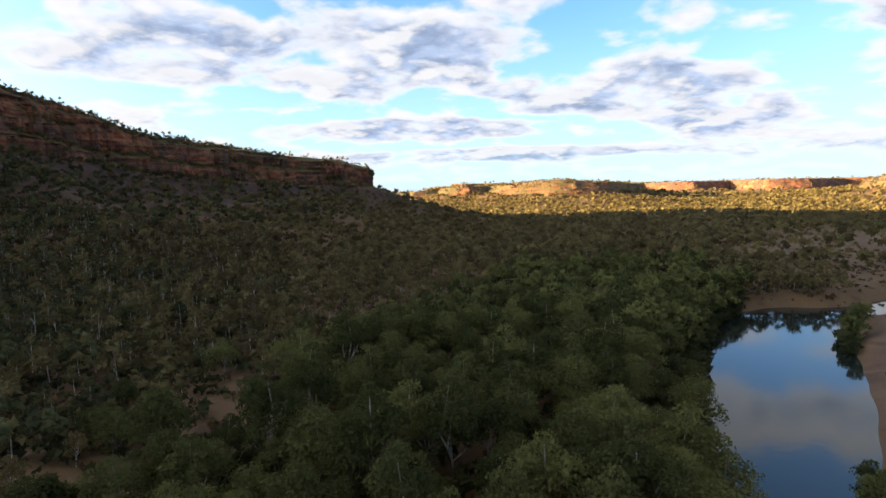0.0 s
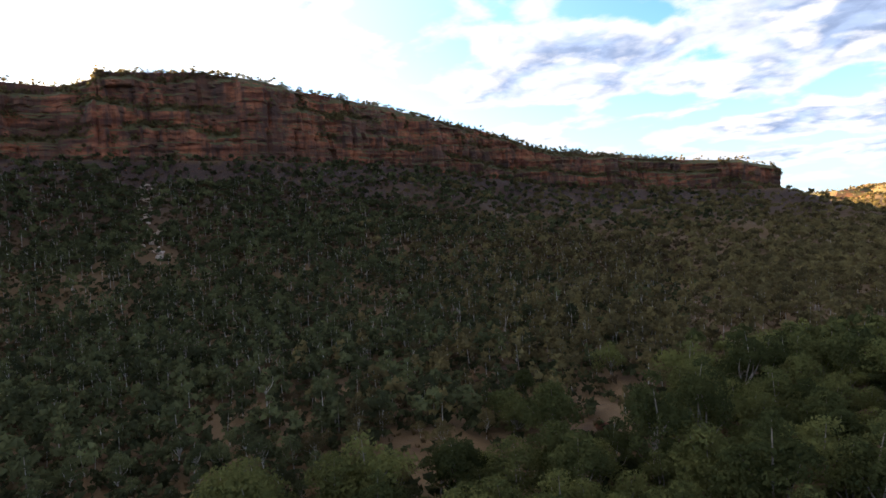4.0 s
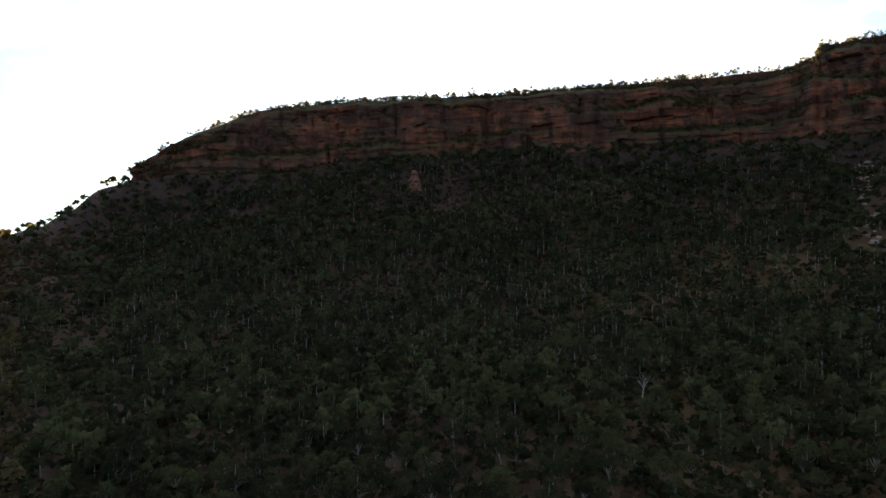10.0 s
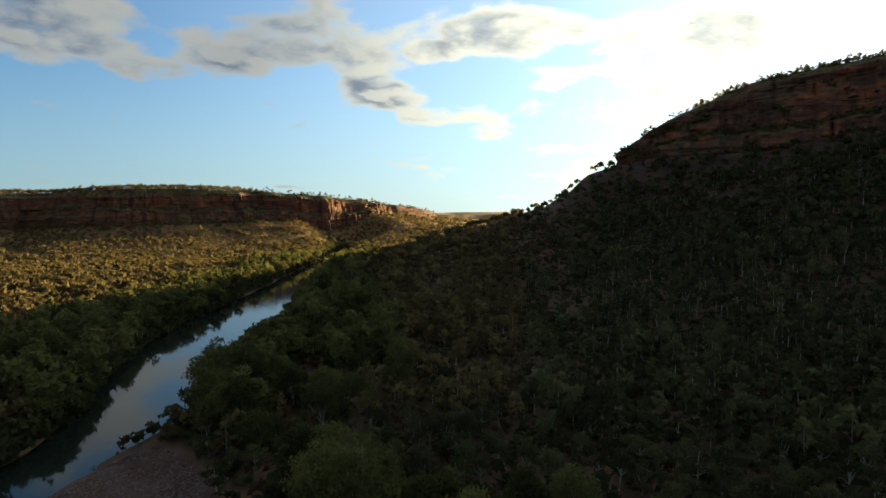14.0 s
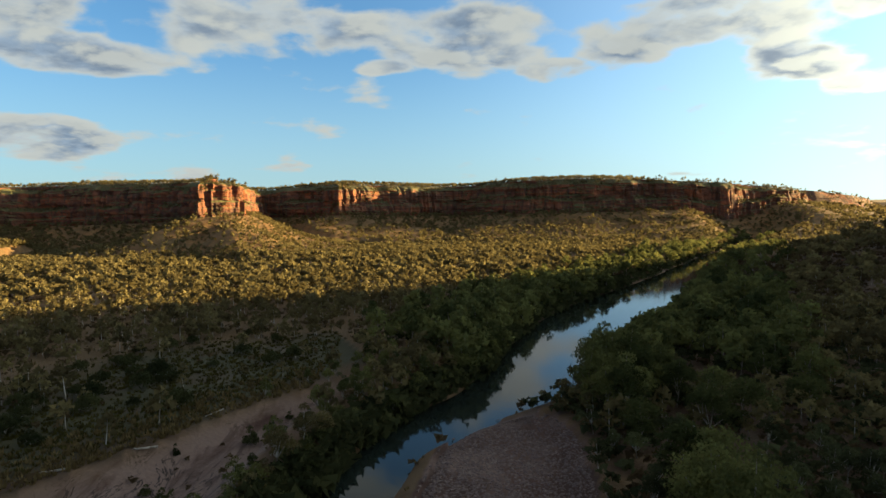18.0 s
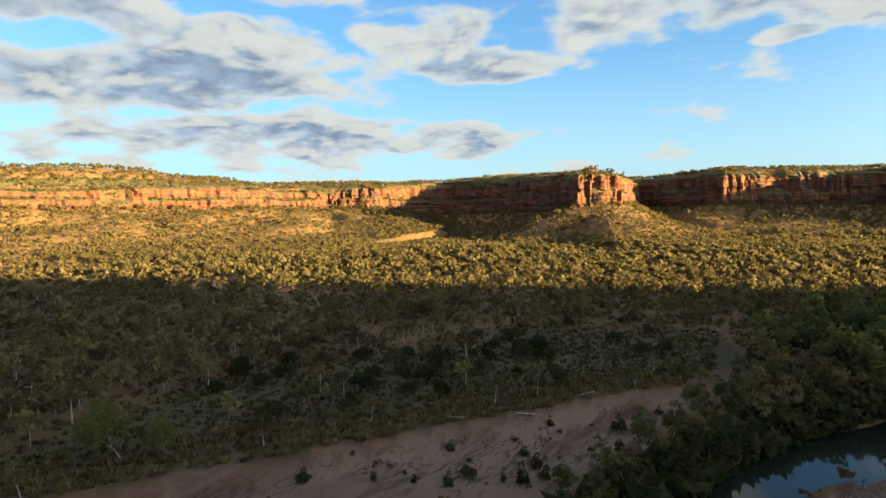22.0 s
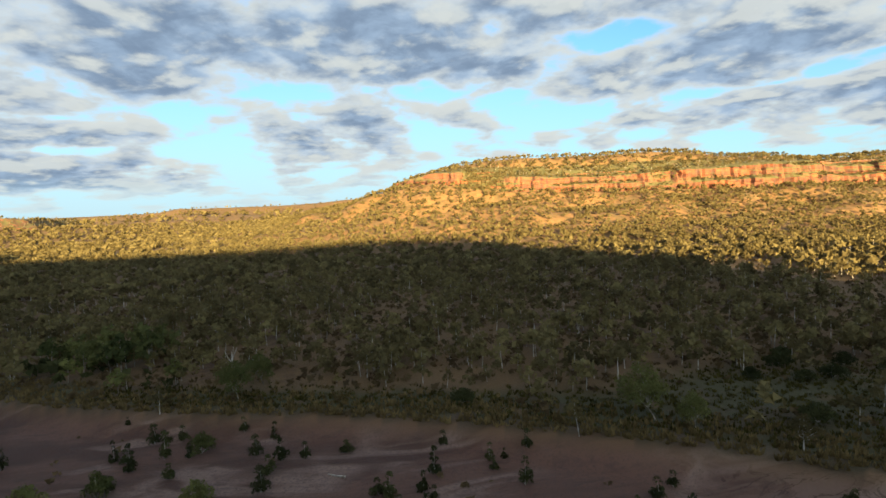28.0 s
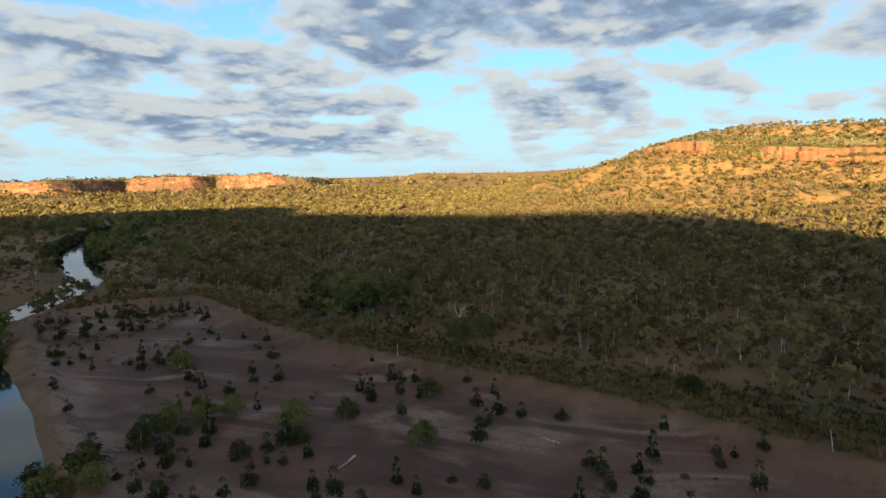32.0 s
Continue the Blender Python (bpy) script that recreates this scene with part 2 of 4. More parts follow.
def scarp_look(n, crusted=0.72, flat=0.42, **tones):
    """Bare rock where it stands steep, straw grass and soil where it lies flat."""
    p = place(n)
    col, relief = rock_colour(n, p, crusted, **tones)
    mid, fine = n.noise(p, 0.12, 5, 0.6), n.noise(p, 1.3, 5, 0.65)
    soil = n.mix(fine, (0.075, 0.046, 0.026, 1), (0.17, 0.115, 0.05, 1))
    soil = n.mix(n.span(mid, 0.32, 0.50), soil, n.mix(fine, (0.045, 0.047, 0.018, 1), (0.11, 0.10, 0.035, 1)))
    level = n.add("ShaderNodeSeparateXYZ", {0: n.add("ShaderNodeNewGeometry").outputs["True Normal"]}).outputs[2]
    lie = n.span(n.math("ADD", level, n.math("MULTIPLY", n.math("SUBTRACT", mid, 0.5), 0.5)), flat, flat + 0.2)
    return principled(n, n.mix(lie, col, soil), 0.93, relief, 0.7, 1.0)


def leaf_look(dark, light):
    def build(n):
        p = place(n)
        tint = attr(n, "tint")
        patch = n.noise(p, 0.4, 3)
        col = n.mix(n.span(n.math("ADD", n.math("MULTIPLY", tint, 0.7), n.math("MULTIPLY", patch, 0.5)), 0.2, 1.0), dark, light)
        d = n.add("ShaderNodeBsdfDiffuse", {0: col}).outputs[0]
        t = n.add("ShaderNodeBsdfTranslucent", {0: col}).outputs[0]
        return n.add("ShaderNodeMixShader", {0: 0.46, 1: d, 2: t}).outputs[0]
    return build


def bark_look(n):
    p = place(n)
    patch = n.noise(n.vec("MULTIPLY", p, (1, 1, 0.4)), 1.5, 4)
    return principled(n, n.mix(n.span(patch, 0.4, 0.65), (0.36, 0.335, 0.30, 1), (0.14, 0.115, 0.095, 1)), 0.85)


def snag_look(n):
    p = place(n)
    return principled(n, n.mix(n.span(n.noise(n.vec("MULTIPLY", p, (1, 1, 0.3)), 2.0, 4), 0.35, 0.65), (0.44, 0.41, 0.37, 1), (0.25, 0.22, 0.19, 1)), 0.85)


def gum_bark_look(n):
    p = place(n)
    return principled(n, n.mix(n.span(n.noise(n.vec("MULTIPLY", p, (1, 1, 0.4)), 1.5, 4), 0.4, 0.65), (0.24, 0.21, 0.175, 1), (0.11, 0.09, 0.07, 1)), 0.85)


def pale_look(n):
    p = place(n)
    pick = n.add("ShaderNodeNewGeometry").outputs["Random Per Island"]
    col = n.mix(n.span(n.noise(p, 1.1, 5), 0.35, 0.7), (0.10, 0.070, 0.060, 1), (0.23, 0.175, 0.155, 1))
    return principled(n, n.mix(n.math("MULTIPLY", pick, 0.85), col, (0.11, 0.08, 0.085, 1)), 0.9, n.noise(p, 3, 5), 0.4, 0.1)


def fresh_look(n):
    p = place(n)
    return principled(n, n.mix(n.span(n.noise(p, 0.9, 5), 0.35, 0.7), (0.30, 0.225, 0.18, 1), (0.52, 0.43, 0.36, 1)), 0.9, n.noise(p, 3, 5), 0.4, 0.1)


def block_look(n):
    p = place(n)
    return principled(n, n.mix(n.span(n.noise(p, 0.5, 5), 0.35, 0.7), (0.13, 0.060, 0.036, 1), (0.27, 0.140, 0.085, 1)), 0.92, n.noise(p, 2, 5), 0.5, 0.2)


def water_look(n):
    p = place(n)
    ripple = n.noise(n.vec("MULTIPLY", p, (0.5, 0.5, 1)), 0.9, 3, 0.5)
    return principled(n, (0.012, 0.018, 0.016, 1), 0.06, ripple, 0.035, 0.3, IOR=1.33)


GROUND, ROCK, SCARP, BARK, WATER, PALE, FRESH, CLEAN = (material(k, f) for k, f in
                             (("dry_ground", ground_look), ("red_sandstone", rock_look), ("grown_sandstone", scarp_look), ("pale_bark", bark_look), ("river_water", water_look), ("pale_stone", pale_look), ("fresh_stone", fresh_look), ("orange_sandstone", lambda n: scarp_look(n, 0.45, light=(0.245, 0.078, 0.030, 1), pale=(0.31, 0.115, 0.045, 1)))))
SNAG, GUM_BARK = material("dead_wood", snag_look), material("gum_bark", gum_bark_look)
BLOCK = material("weathered_block", block_look)
FARTHER = material("brown_sandstone", lambda n: scarp_look(n, 0.75, 0.68))
# darker, greener copy of savanna_leaves with the ridge's shade in its colour
LEAF_SHADE = material("slope_leaves_shaded", leaf_look((0.040, 0.045, 0.024, 1), (0.130, 0.142, 0.066, 1)))
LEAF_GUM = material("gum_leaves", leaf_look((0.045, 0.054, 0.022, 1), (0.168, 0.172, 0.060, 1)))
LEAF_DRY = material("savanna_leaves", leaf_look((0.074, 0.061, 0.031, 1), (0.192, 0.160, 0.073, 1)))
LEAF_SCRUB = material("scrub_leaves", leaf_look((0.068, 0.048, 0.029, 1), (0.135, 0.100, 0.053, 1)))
LEAF_STRAW = material("straw_grass", leaf_look((0.080, 0.059, 0.028, 1), (0.195, 0.145, 0.064, 1)))
LEAF_MEADOW = material("meadow_grass", leaf_look((0.036, 0.034, 0.012, 1), (0.088, 0.078, 0.024, 1)))
LEAF_SHRUB = material("shrub_leaves", leaf_look((0.027, 0.033, 0.016, 1), (0.076, 0.080, 0.034, 1)))

# ---- lie of the land ----
rng = np.random.default_rng(7)


def lattice(ix, iy, seed):
    h = (ix * 374761393 + iy * 668265263 + seed * 974634777) & 0xFFFFFFFF
    h = ((h ^ (h >> 13)) * 1274126177) & 0xFFFFFFFF
    return ((h ^ (h >> 16)) & 0xFFFFFF) / 0xFFFFFF


def rough(x, y, seed=0, octaves=4):
    """Smooth noise of -1 to 1, one unit to a cell."""
    total, amp, norm = 0.0, 1.0, 0.0
    for o in range(octaves):
        xi, yi = np.floor(x).astype(np.int64), np.floor(y).astype(np.int64)
        fx, fy = x - xi, y - yi
        fx, fy = fx * fx * (3 - 2 * fx), fy * fy * (3 - 2 * fy)
        k = seed + o * 17
        v = (lattice(xi, yi, k) * (1 - fx) + lattice(xi + 1, yi, k) * fx) * (1 - fy) + \
            (lattice(xi, yi + 1, k) * (1 - fx) + lattice(xi + 1, yi + 1, k) * fx) * fy
        total, norm = total + amp * (2 * v - 1), norm + amp
        x, y, amp = x * 2.03 + 5.1, y * 2.03 + 3.7, amp * 0.5
    return total / norm


def step(v, lo, hi):
    s = np.clip((v - lo) / (hi - lo), 0, 1)
    return s * s * (3 - 2 * s)


def to_line(pts, x, y, closed=False):
    """Distance to a line of points, the values carried by the points at the nearest place, and the side's sign."""
    pts = np.array(pts, float)
    n = len(pts)
    best = np.full(x.shape, 1e18)
    vals = [np.zeros(x.shape) for _ in range(pts.shape[1] - 2)]
    inside = np.zeros(x.shape, bool)
    for i in range(n if closed else n - 1):
        a, b = pts[i], pts[(i + 1) % n]
        dx, dy = b[0] - a[0], b[1] - a[1]
        s = np.clip(((x - a[0]) * dx + (y - a[1]) * dy) / (dx * dx + dy * dy), 0, 1)
        d = (x - a[0] - s * dx) ** 2 + (y - a[1] - s * dy) ** 2
        m = d < best
        best = np.where(m, d, best)
        for k in range(len(vals)):
            vals[k] = np.where(m, a[2 + k] + s * (b[2 + k] - a[2 + k]), vals[k])
        if closed:
            cross = ((a[1] > y) != (b[1] > y)) & (x < dx * (y - a[1]) / (dy if dy else 1e-9) + a[0])
            inside ^= cross
    return np.sqrt(best), vals, inside


# Centre line of the river: x, y, half its width.
RIVER = [(-420, -760, 11), (-230, -494, 11), (-130, -332, 17), (-72, -240, 26), (-38, -180, 19), (-23, -147, 13), (4, -119, 6.5), (13, -98, 6),
         (24, -40, 9), (38, 20, 9), (46, 78, 10), (75, 128, 18), (96, 168, 18), (115, 194, 15), (140, 195, 8), (168, 208, 8), (202, 228, 8),
         (238, 262, 9), (264, 306, 9), (335, 380, 8), (430, 440, 10), (620, 500, 10)]
SANDBAR = [(17, -150), (20, -145), (36, -130), (46, -113), (52, -101), (63, -88), (70, -74), (77, -62), (88, -46), (101, -24), (111, -2), (118, 18), (122, 38), (130, 64), (146, 98), (170, 130), (178, 150),
           (158, 172), (136, 178), (121, 157), (98, 127), (60, 75), (50, 30), (36, -30), (33, -85), (28, -113), (26, -127)]
GRAVEL = [(4, -88), (1, -106), (-4, -119), (-12, -124), (-20, -121), (-25, -112), (-26, -98), (-20, -60), (10, -60)]


def mesa(*rows):
    """The foot of a cliff line: heading, distance, top and foot of the cliff, width of the slope below it, rise of the crown behind it."""
    return [(*spot(r[0], r[1]), r[2], r[3], r[4], r[5] if len(r) > 5 else 4.0) for r in rows]


MESAS = {
    "near_ridge": mesa((6.2, 702, 78, 48, 160, 1), (9, 692, 81, 49, 185, 2), (12, 685, 84, 51, 205), (18, 634, 90, 55.5, 230), (25, 597, 101, 62, 250), (33, 559, 127, 75, 255), (40, 520, 142, 85, 255), (50, 481, 154, 90, 260, 6),
                       (54, 472, 159, 91.5, 262, 6), (58, 470, 163, 92, 265, 6), (64, 470, 161, 94, 265, 5), (66.5, 468, 160, 94, 265, 3), (69, 480, 150, 95, 260, 5), (82, 462, 149, 96, 255, 5),
                       (94, 460, 148, 96, 255, 5), (108, 465, 146, 94, 260, 5), (114, 468, 142, 86, 265, 4), (117.5, 470, 134, 86, 265, 3), (120, 474, 126, 86, 240, 2),
                       (122.3, 478, 118, 87, 235, 1), (124.5, 480, 107, 84, 230, 1), (127, 487, 95, 80, 228, 1), (125, 560, 88, 74, 240, 2), (117, 690, 84, 70, 270), (106, 1000, 110, 70, 290), (100, 1700, 130, 60, 300),
                       (60, 1800, 130, 60, 300), (42, 920, 110, 60, 290), (13, 745, 80, 46, 200)),
    "far_scarp": mesa((147, 1080, 62, 46, 330), (149, 980, 70, 46, 330), (153, 910, 77, 42, 230), (160, 870, 84, 40, 210), (166, 852, 86, 39, 200),
                      (172, 850, 85, 38, 200), (176, 875, 82, 37, 200), (178.5, 905, 80, 36, 200), (184, 868, 82, 38, 230), (189.5, 832, 82, 40, 190), (192, 880, 84, 38, 140),
                      (195, 915, 82, 38, 130), (196.3, 930, 78, 38, 110), (197.0, 790, 80, 42, 100), (197.7, 702, 80, 41, 130), (200, 690, 82, 42, 230), (202.2, 688, 83, 41, 130), (203.4, 790, 84, 36, 100), (206, 835, 84, 34, 130),
                      (212, 925, 86, 32, 150), (215.2, 965, 84, 32, 150), (217.4, 945, 80, 34, 160), (219.4, 880, 78, 42, 150, 4), (222, 850, 77, 44, 290, 6), (226, 870, 76, 45, 290, 8), (229.5, 850, 74, 46, 290, 8), (231, 820, 78, 47, 280, 9),
                      (236, 785, 78, 48, 280, 11), (240, 765, 76, 49, 280, 22), (243.5, 748, 75, 50, 275, 26), (249.5, 728, 74, 51, 270, 26), (256.5, 710, 76, 56, 270, 25),
                      (262, 716, 84, 62, 275, 14), (265, 730, 85, 71, 285, 11), (268.8, 762, 77, 67, 290, 6), (271.3, 805, 63, 57, 290, 4), (273.2, 870, 51, 47, 290, 2), (275, 1300, 47, 44, 290), (265, 2200, 70, 40, 300), (215, 2400, 80, 40, 300), (165, 2200, 84, 40, 300),
                      (150, 1500, 76, 44, 320)),
    "north_mesa": mesa((4.0, 1480, 32, 24, 300, 2), (2.4, 1380, 38, 26, 320, 3), (0, 1420, 43, 29, 310, 6), (-2.5, 1330, 46, 31, 320, 8), (-4.8, 1460, 46, 30, 290, 9), (-7.0, 1300, 48, 31, 320, 9),
                       (-11, 1265, 50, 32, 330, 10), (-14.0, 1290, 50, 32, 320, 10), (-16, 1400, 48, 32, 300, 8), (-18.2, 1650, 42, 30, 330, 4), (-10, 2300, 48, 30, 300), (3, 2100, 40, 26, 300)),
    "north_plateau": mesa((-17, 2700, 42, 20, 300), (-20, 2350, 46, 20, 320), (-23, 2300, 47, 20, 320), (-26, 2550, 47, 20, 300), (-29, 2300, 49, 20, 320), (-31.5, 2350, 49, 20, 320), (-34, 2650, 48, 20, 300),
                          (-45, 2900, 48, 20, 300), (-45, 4200, 50, 22, 300), (-17, 4200, 46, 22, 300)),
    "east_mesa": mesa((-36.6, 1470, 46, 31, 300, 3), (-38.3, 1335, 49, 34, 300, 4), (-39.6, 1325, 50, 34, 300, 4), (-42.2, 1420, 51, 33, 280, 4), (-44.9, 1570, 52, 32, 260, 4), (-46.2, 1530, 53, 31, 270, 4), (-48.2, 1420, 56, 33, 300, 5),
                      (-50.0, 1415, 57, 33, 300, 6), (-52.3, 1570, 56, 33, 260, 5), (-54, 1480, 58, 35, 290, 6), (-57.2, 1400, 59, 38, 320, 7), (-59.6, 1430, 50, 36, 340, 4), (-61.2, 1600, 46, 34, 330, 3),
                      (-63.5, 1900, 43, 30, 330, 2), (-60, 2500, 50, 30, 300), (-40, 2500, 50, 30, 300)),
    "east_hill": mesa((-63.8, 2150, 42, 30, 420, 3), (-68.5, 1800, 49, 40, 600, 6), (-72, 1740, 56, 46, 700, 10), (-75, 1850, 54, 44, 680, 8), (-79, 2000, 54, 42, 650, 8),
                      (-84, 1800, 56, 44, 650, 10), (-88, 1650, 60, 46, 650, 12), (-92, 2300, 62, 42, 400), (-66, 3000, 50, 34, 400)),
    "east_plateau": mesa((-55, 3500, 45, 24, 400), (-70, 3200, 47, 24, 400), (-85, 3000, 58, 30, 400), (-95, 3200, 66, 30, 400), (-95, 4400, 66, 30, 400), (-50, 4400, 48, 24, 400)),
    "south_west_mesa": mesa((150.5, 1850, 82, 44, 400), (148, 1800, 80, 44, 420), (145.5, 1900, 66, 40, 420), (144, 2300, 54, 30, 400), (147, 3200, 50, 30, 400), (153, 2600, 80, 40, 400)),
    "valley_end": mesa((148, 3600, 50, 26, 500), (143, 3400, 45, 24, 500), (139, 3600, 42, 24, 500), (134, 3500, 46, 26, 500), (134, 4500, 60, 30, 500), (148, 4500, 60, 30, 500)),
}


def round_off(pts, closed=False, times=2):
    """Cuts the corners of a line of points."""
    p = np.array(pts, float)
    for _ in range(times):
        q = np.roll(p, -1, 0) if closed else p[1:]
        h = p if closed else p[:-1]
        mid = np.stack([0.75 * h + 0.25 * q, 0.25 * h + 0.75 * q], 1).reshape(-1, p.shape[1])
        p = mid if closed else np.vstack([p[:1], mid, p[-1:]])
    return p


RIVER, SANDBAR, GRAVEL = round_off(RIVER), round_off(SANDBAR, True), round_off(GRAVEL, True)


def land(x, y, full=False):
    """Height of the ground, and how much scree, sand and grass it bears; full: how deep within a mesa's top as well."""
    z = 4.0 + 1.2 * rough(x / 90, y / 90, 3) + 0.5 * rough(x / 14, y / 14, 4, 3)
    scree, dry, deep = np.zeros(x.shape), np.zeros(x.shape), np.full(x.shape, -1.0)
    wob = 14 * rough(x / 60, y / 60, 9, 3) + 5 * rough(x / 15, y / 15, 10, 2)
    for name, rows in MESAS.items():
        dist, (top, foot, wide, rise), inside = to_line(rows, x, y, True)
        s = np.clip(1 - (dist + wob * np.clip(dist / 60, 0, 1)) / wide, 0, 1)
        gully = 1 + 0.26 * rough(x / 48, y / 48, 21, 3) * np.clip(dist / 30, 0, 1) * np.clip((wide - dist) / 60, 0, 1)
        talus = foot * (0.45 * s + 0.55 * s ** 2.2) * gully
        roof = foot + (top - foot) * step(dist, 27, 42) + rise * step(dist, 20, 85) + 1.5 * rough(x / 40, y / 40, 5, 3) * step(dist, 10, 40)
        z = np.where(inside, roof, np.maximum(z, z * (1 - s) + talus))
        # dark ground for the shaded ridge, gold ground for the sunlit mesas
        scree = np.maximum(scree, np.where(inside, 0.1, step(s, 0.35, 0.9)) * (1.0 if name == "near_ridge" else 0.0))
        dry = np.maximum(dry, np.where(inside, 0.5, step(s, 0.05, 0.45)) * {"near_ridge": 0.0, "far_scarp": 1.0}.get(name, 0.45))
        deep = np.where(inside, np.maximum(deep, dist), deep)
    rd, (half,), _ = to_line(RIVER, x, y)
    sd, _, in_sand = to_line(SANDBAR, x, y, True)
    gd, _, in_gravel = to_line(GRAVEL, x, y, True)
    sand = np.maximum(np.where(in_sand, step(sd, -2, 4), np.where(sd < 4, 0.35, 0)), np.where(in_gravel, 1.0, 0))
    bar = np.where(in_sand, np.minimum(sd / 5, 1), np.where(in_gravel, np.minimum(gd / 5, 1), 0))
    low = 0.5 + 0.6 * rough(x / 9, y / 22, 31, 3) + np.where(in_gravel, 0.5, 0)
    z = z * (1 - bar) + low * bar
    edge = rd - half + 2.0 * rough(x / 18, y / 18, 33, 2)
    z = np.minimum(z, -2.0 + np.clip(edge + 4, 0, 400) * np.where(bar > 0.2, 0.35, 0.5))
    sand = np.maximum(sand, 0.5 * (1 - step(edge, 0.0, 1.2)) * ((bar > 0.2) | (edge < -0.5)))
    reach = 20 + 62 * step(-y, 30, 85) + 25 * rough(x / 40, y / 40, 35, 2) * (y < 0)
    grass = (1 - step(sd, 0.55 * reach, reach)) * (~in_sand) * (x * 0.9 + (y + 150) * 0.4 > 12) * step(edge, 22, 34)
    # carries the dark rubble colour over the shaded flat below the ridge
    foot_shade = 0.6 * step(-x, 22, 45) * step(-y, -30, 10) * step(-y, -800, -799) * (np.hypot(x, y) < 420)
    scree = np.maximum(scree, foot_shade * (1 - step(-y + 0.9 * x, 190, 260)))
    scree = np.where(scree > 0.02, scree, -dry)  # below zero: dry grass, its colour brightened for the sun on those slopes
    return (z, scree, sand, grass, deep) if full else (z, scree, sand, grass)


def pale_sand(x, y):
    """Dry pale sand in the side channel, damp brown sand elsewhere."""
    sd, _, inside = to_line(SANDBAR, x, y, True)
    rd, (half,), _ = to_line(RIVER, x, y)
    rim = 0.8 * (1 - step(rd - half + 6 * rough(x / 15, y / 15, 38, 2), 7, 17)) * step(y, 20, 40)
    return inside * np.maximum(step(-y + 14 * rough(x / 30, y / 30, 37, 2), 25, 80), rim)


def attribute(mesh, name, values):
    mesh.attributes.new(name, "FLOAT", "POINT").data.foreach_set("value", np.asarray(values, np.float32).ravel())


def quick_mesh(name, verts, faces, mats, smooth=False, index=None, extra=None):
    """A mesh from arrays; all faces have as many corners."""
    me = bpy.data.meshes.new(name)
    verts, faces = np.asarray(verts, np.float32), np.asarray(faces, np.int32)
    me.vertices.add(len(verts)), me.loops.add(faces.size), me.polygons.add(len(faces))
    me.vertices.foreach_set("co", verts.ravel())
    me.loops.foreach_set("vertex_index", faces.ravel())
    me.polygons.foreach_set("loop_start", np.arange(0, faces.size, faces.shape[1], dtype=np.int32))
    for m in mats:
        me.materials.append(m)
    if index is not None:
        me.polygons.foreach_set("material_index", np.asarray(index, np.int32))
    me.polygons.foreach_set("use_smooth", np.full(len(faces), smooth))
    for k, val in (extra or {}).items():
        attribute(me, k, val)
    me.update(calc_edges=True)
    return me


def sheet(rows, cols, wrap=False):
    i, j = np.meshgrid(np.arange(rows - 1), np.arange(cols if wrap else cols - 1), indexing="ij")
    k = (j + 1) % cols
    return np.stack([i * cols + j, i * cols + k, (i + 1) * cols + k, (i + 1) * cols + j], -1).reshape(-1, 4)


def make_ground():
    turn = 780
    r = np.concatenate([[0.01], np.geomspace(6, 380, 150), np.arange(384, 560, 4.5), np.geomspace(562, 4900, 105)])
    rings = len(r)
    a = np.arange(turn) * 2 * math.pi / turn
    x, y = np.outer(r, -np.sin(a)) + 7.0, np.outer(r, np.cos(a)) - 4.0
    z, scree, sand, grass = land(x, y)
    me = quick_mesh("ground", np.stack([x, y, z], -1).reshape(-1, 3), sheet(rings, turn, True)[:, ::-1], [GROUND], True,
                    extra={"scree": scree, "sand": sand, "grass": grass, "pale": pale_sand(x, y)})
    tagged(new("ground", me), "red-brown dry ground with straw grass, sand and scree", "ground", kind="structure")


make_ground()


def make_water():
    """One level sheet in the river bed."""
    pts = np.array(RIVER, float)
    strip_v, n = [], len(pts)
    for i in range(n):
        a, b = pts[max(i - 1, 0)], pts[min(i + 1, n - 1)]
        t = (b - a)[:2] / np.linalg.norm((b - a)[:2])
        for side in (-1, 1):
            strip_v.append((pts[i, 0] - t[1] * side * (pts[i, 2] + 14), pts[i, 1] + t[0] * side * (pts[i, 2] + 14), 0.0))
    me = quick_mesh("water", strip_v, [(2 * i, 2 * i + 2, 2 * i + 3, 2 * i + 1) for i in range(n - 1)], [WATER])
    tagged(new("water", me), "still dark river water reflecting the evening sky", "river", kind="structure")


make_water()


LIPS = []  # places along the tops of the cliffs, with the way inwards
LEDGES = []  # places on ledges where shrubs take root


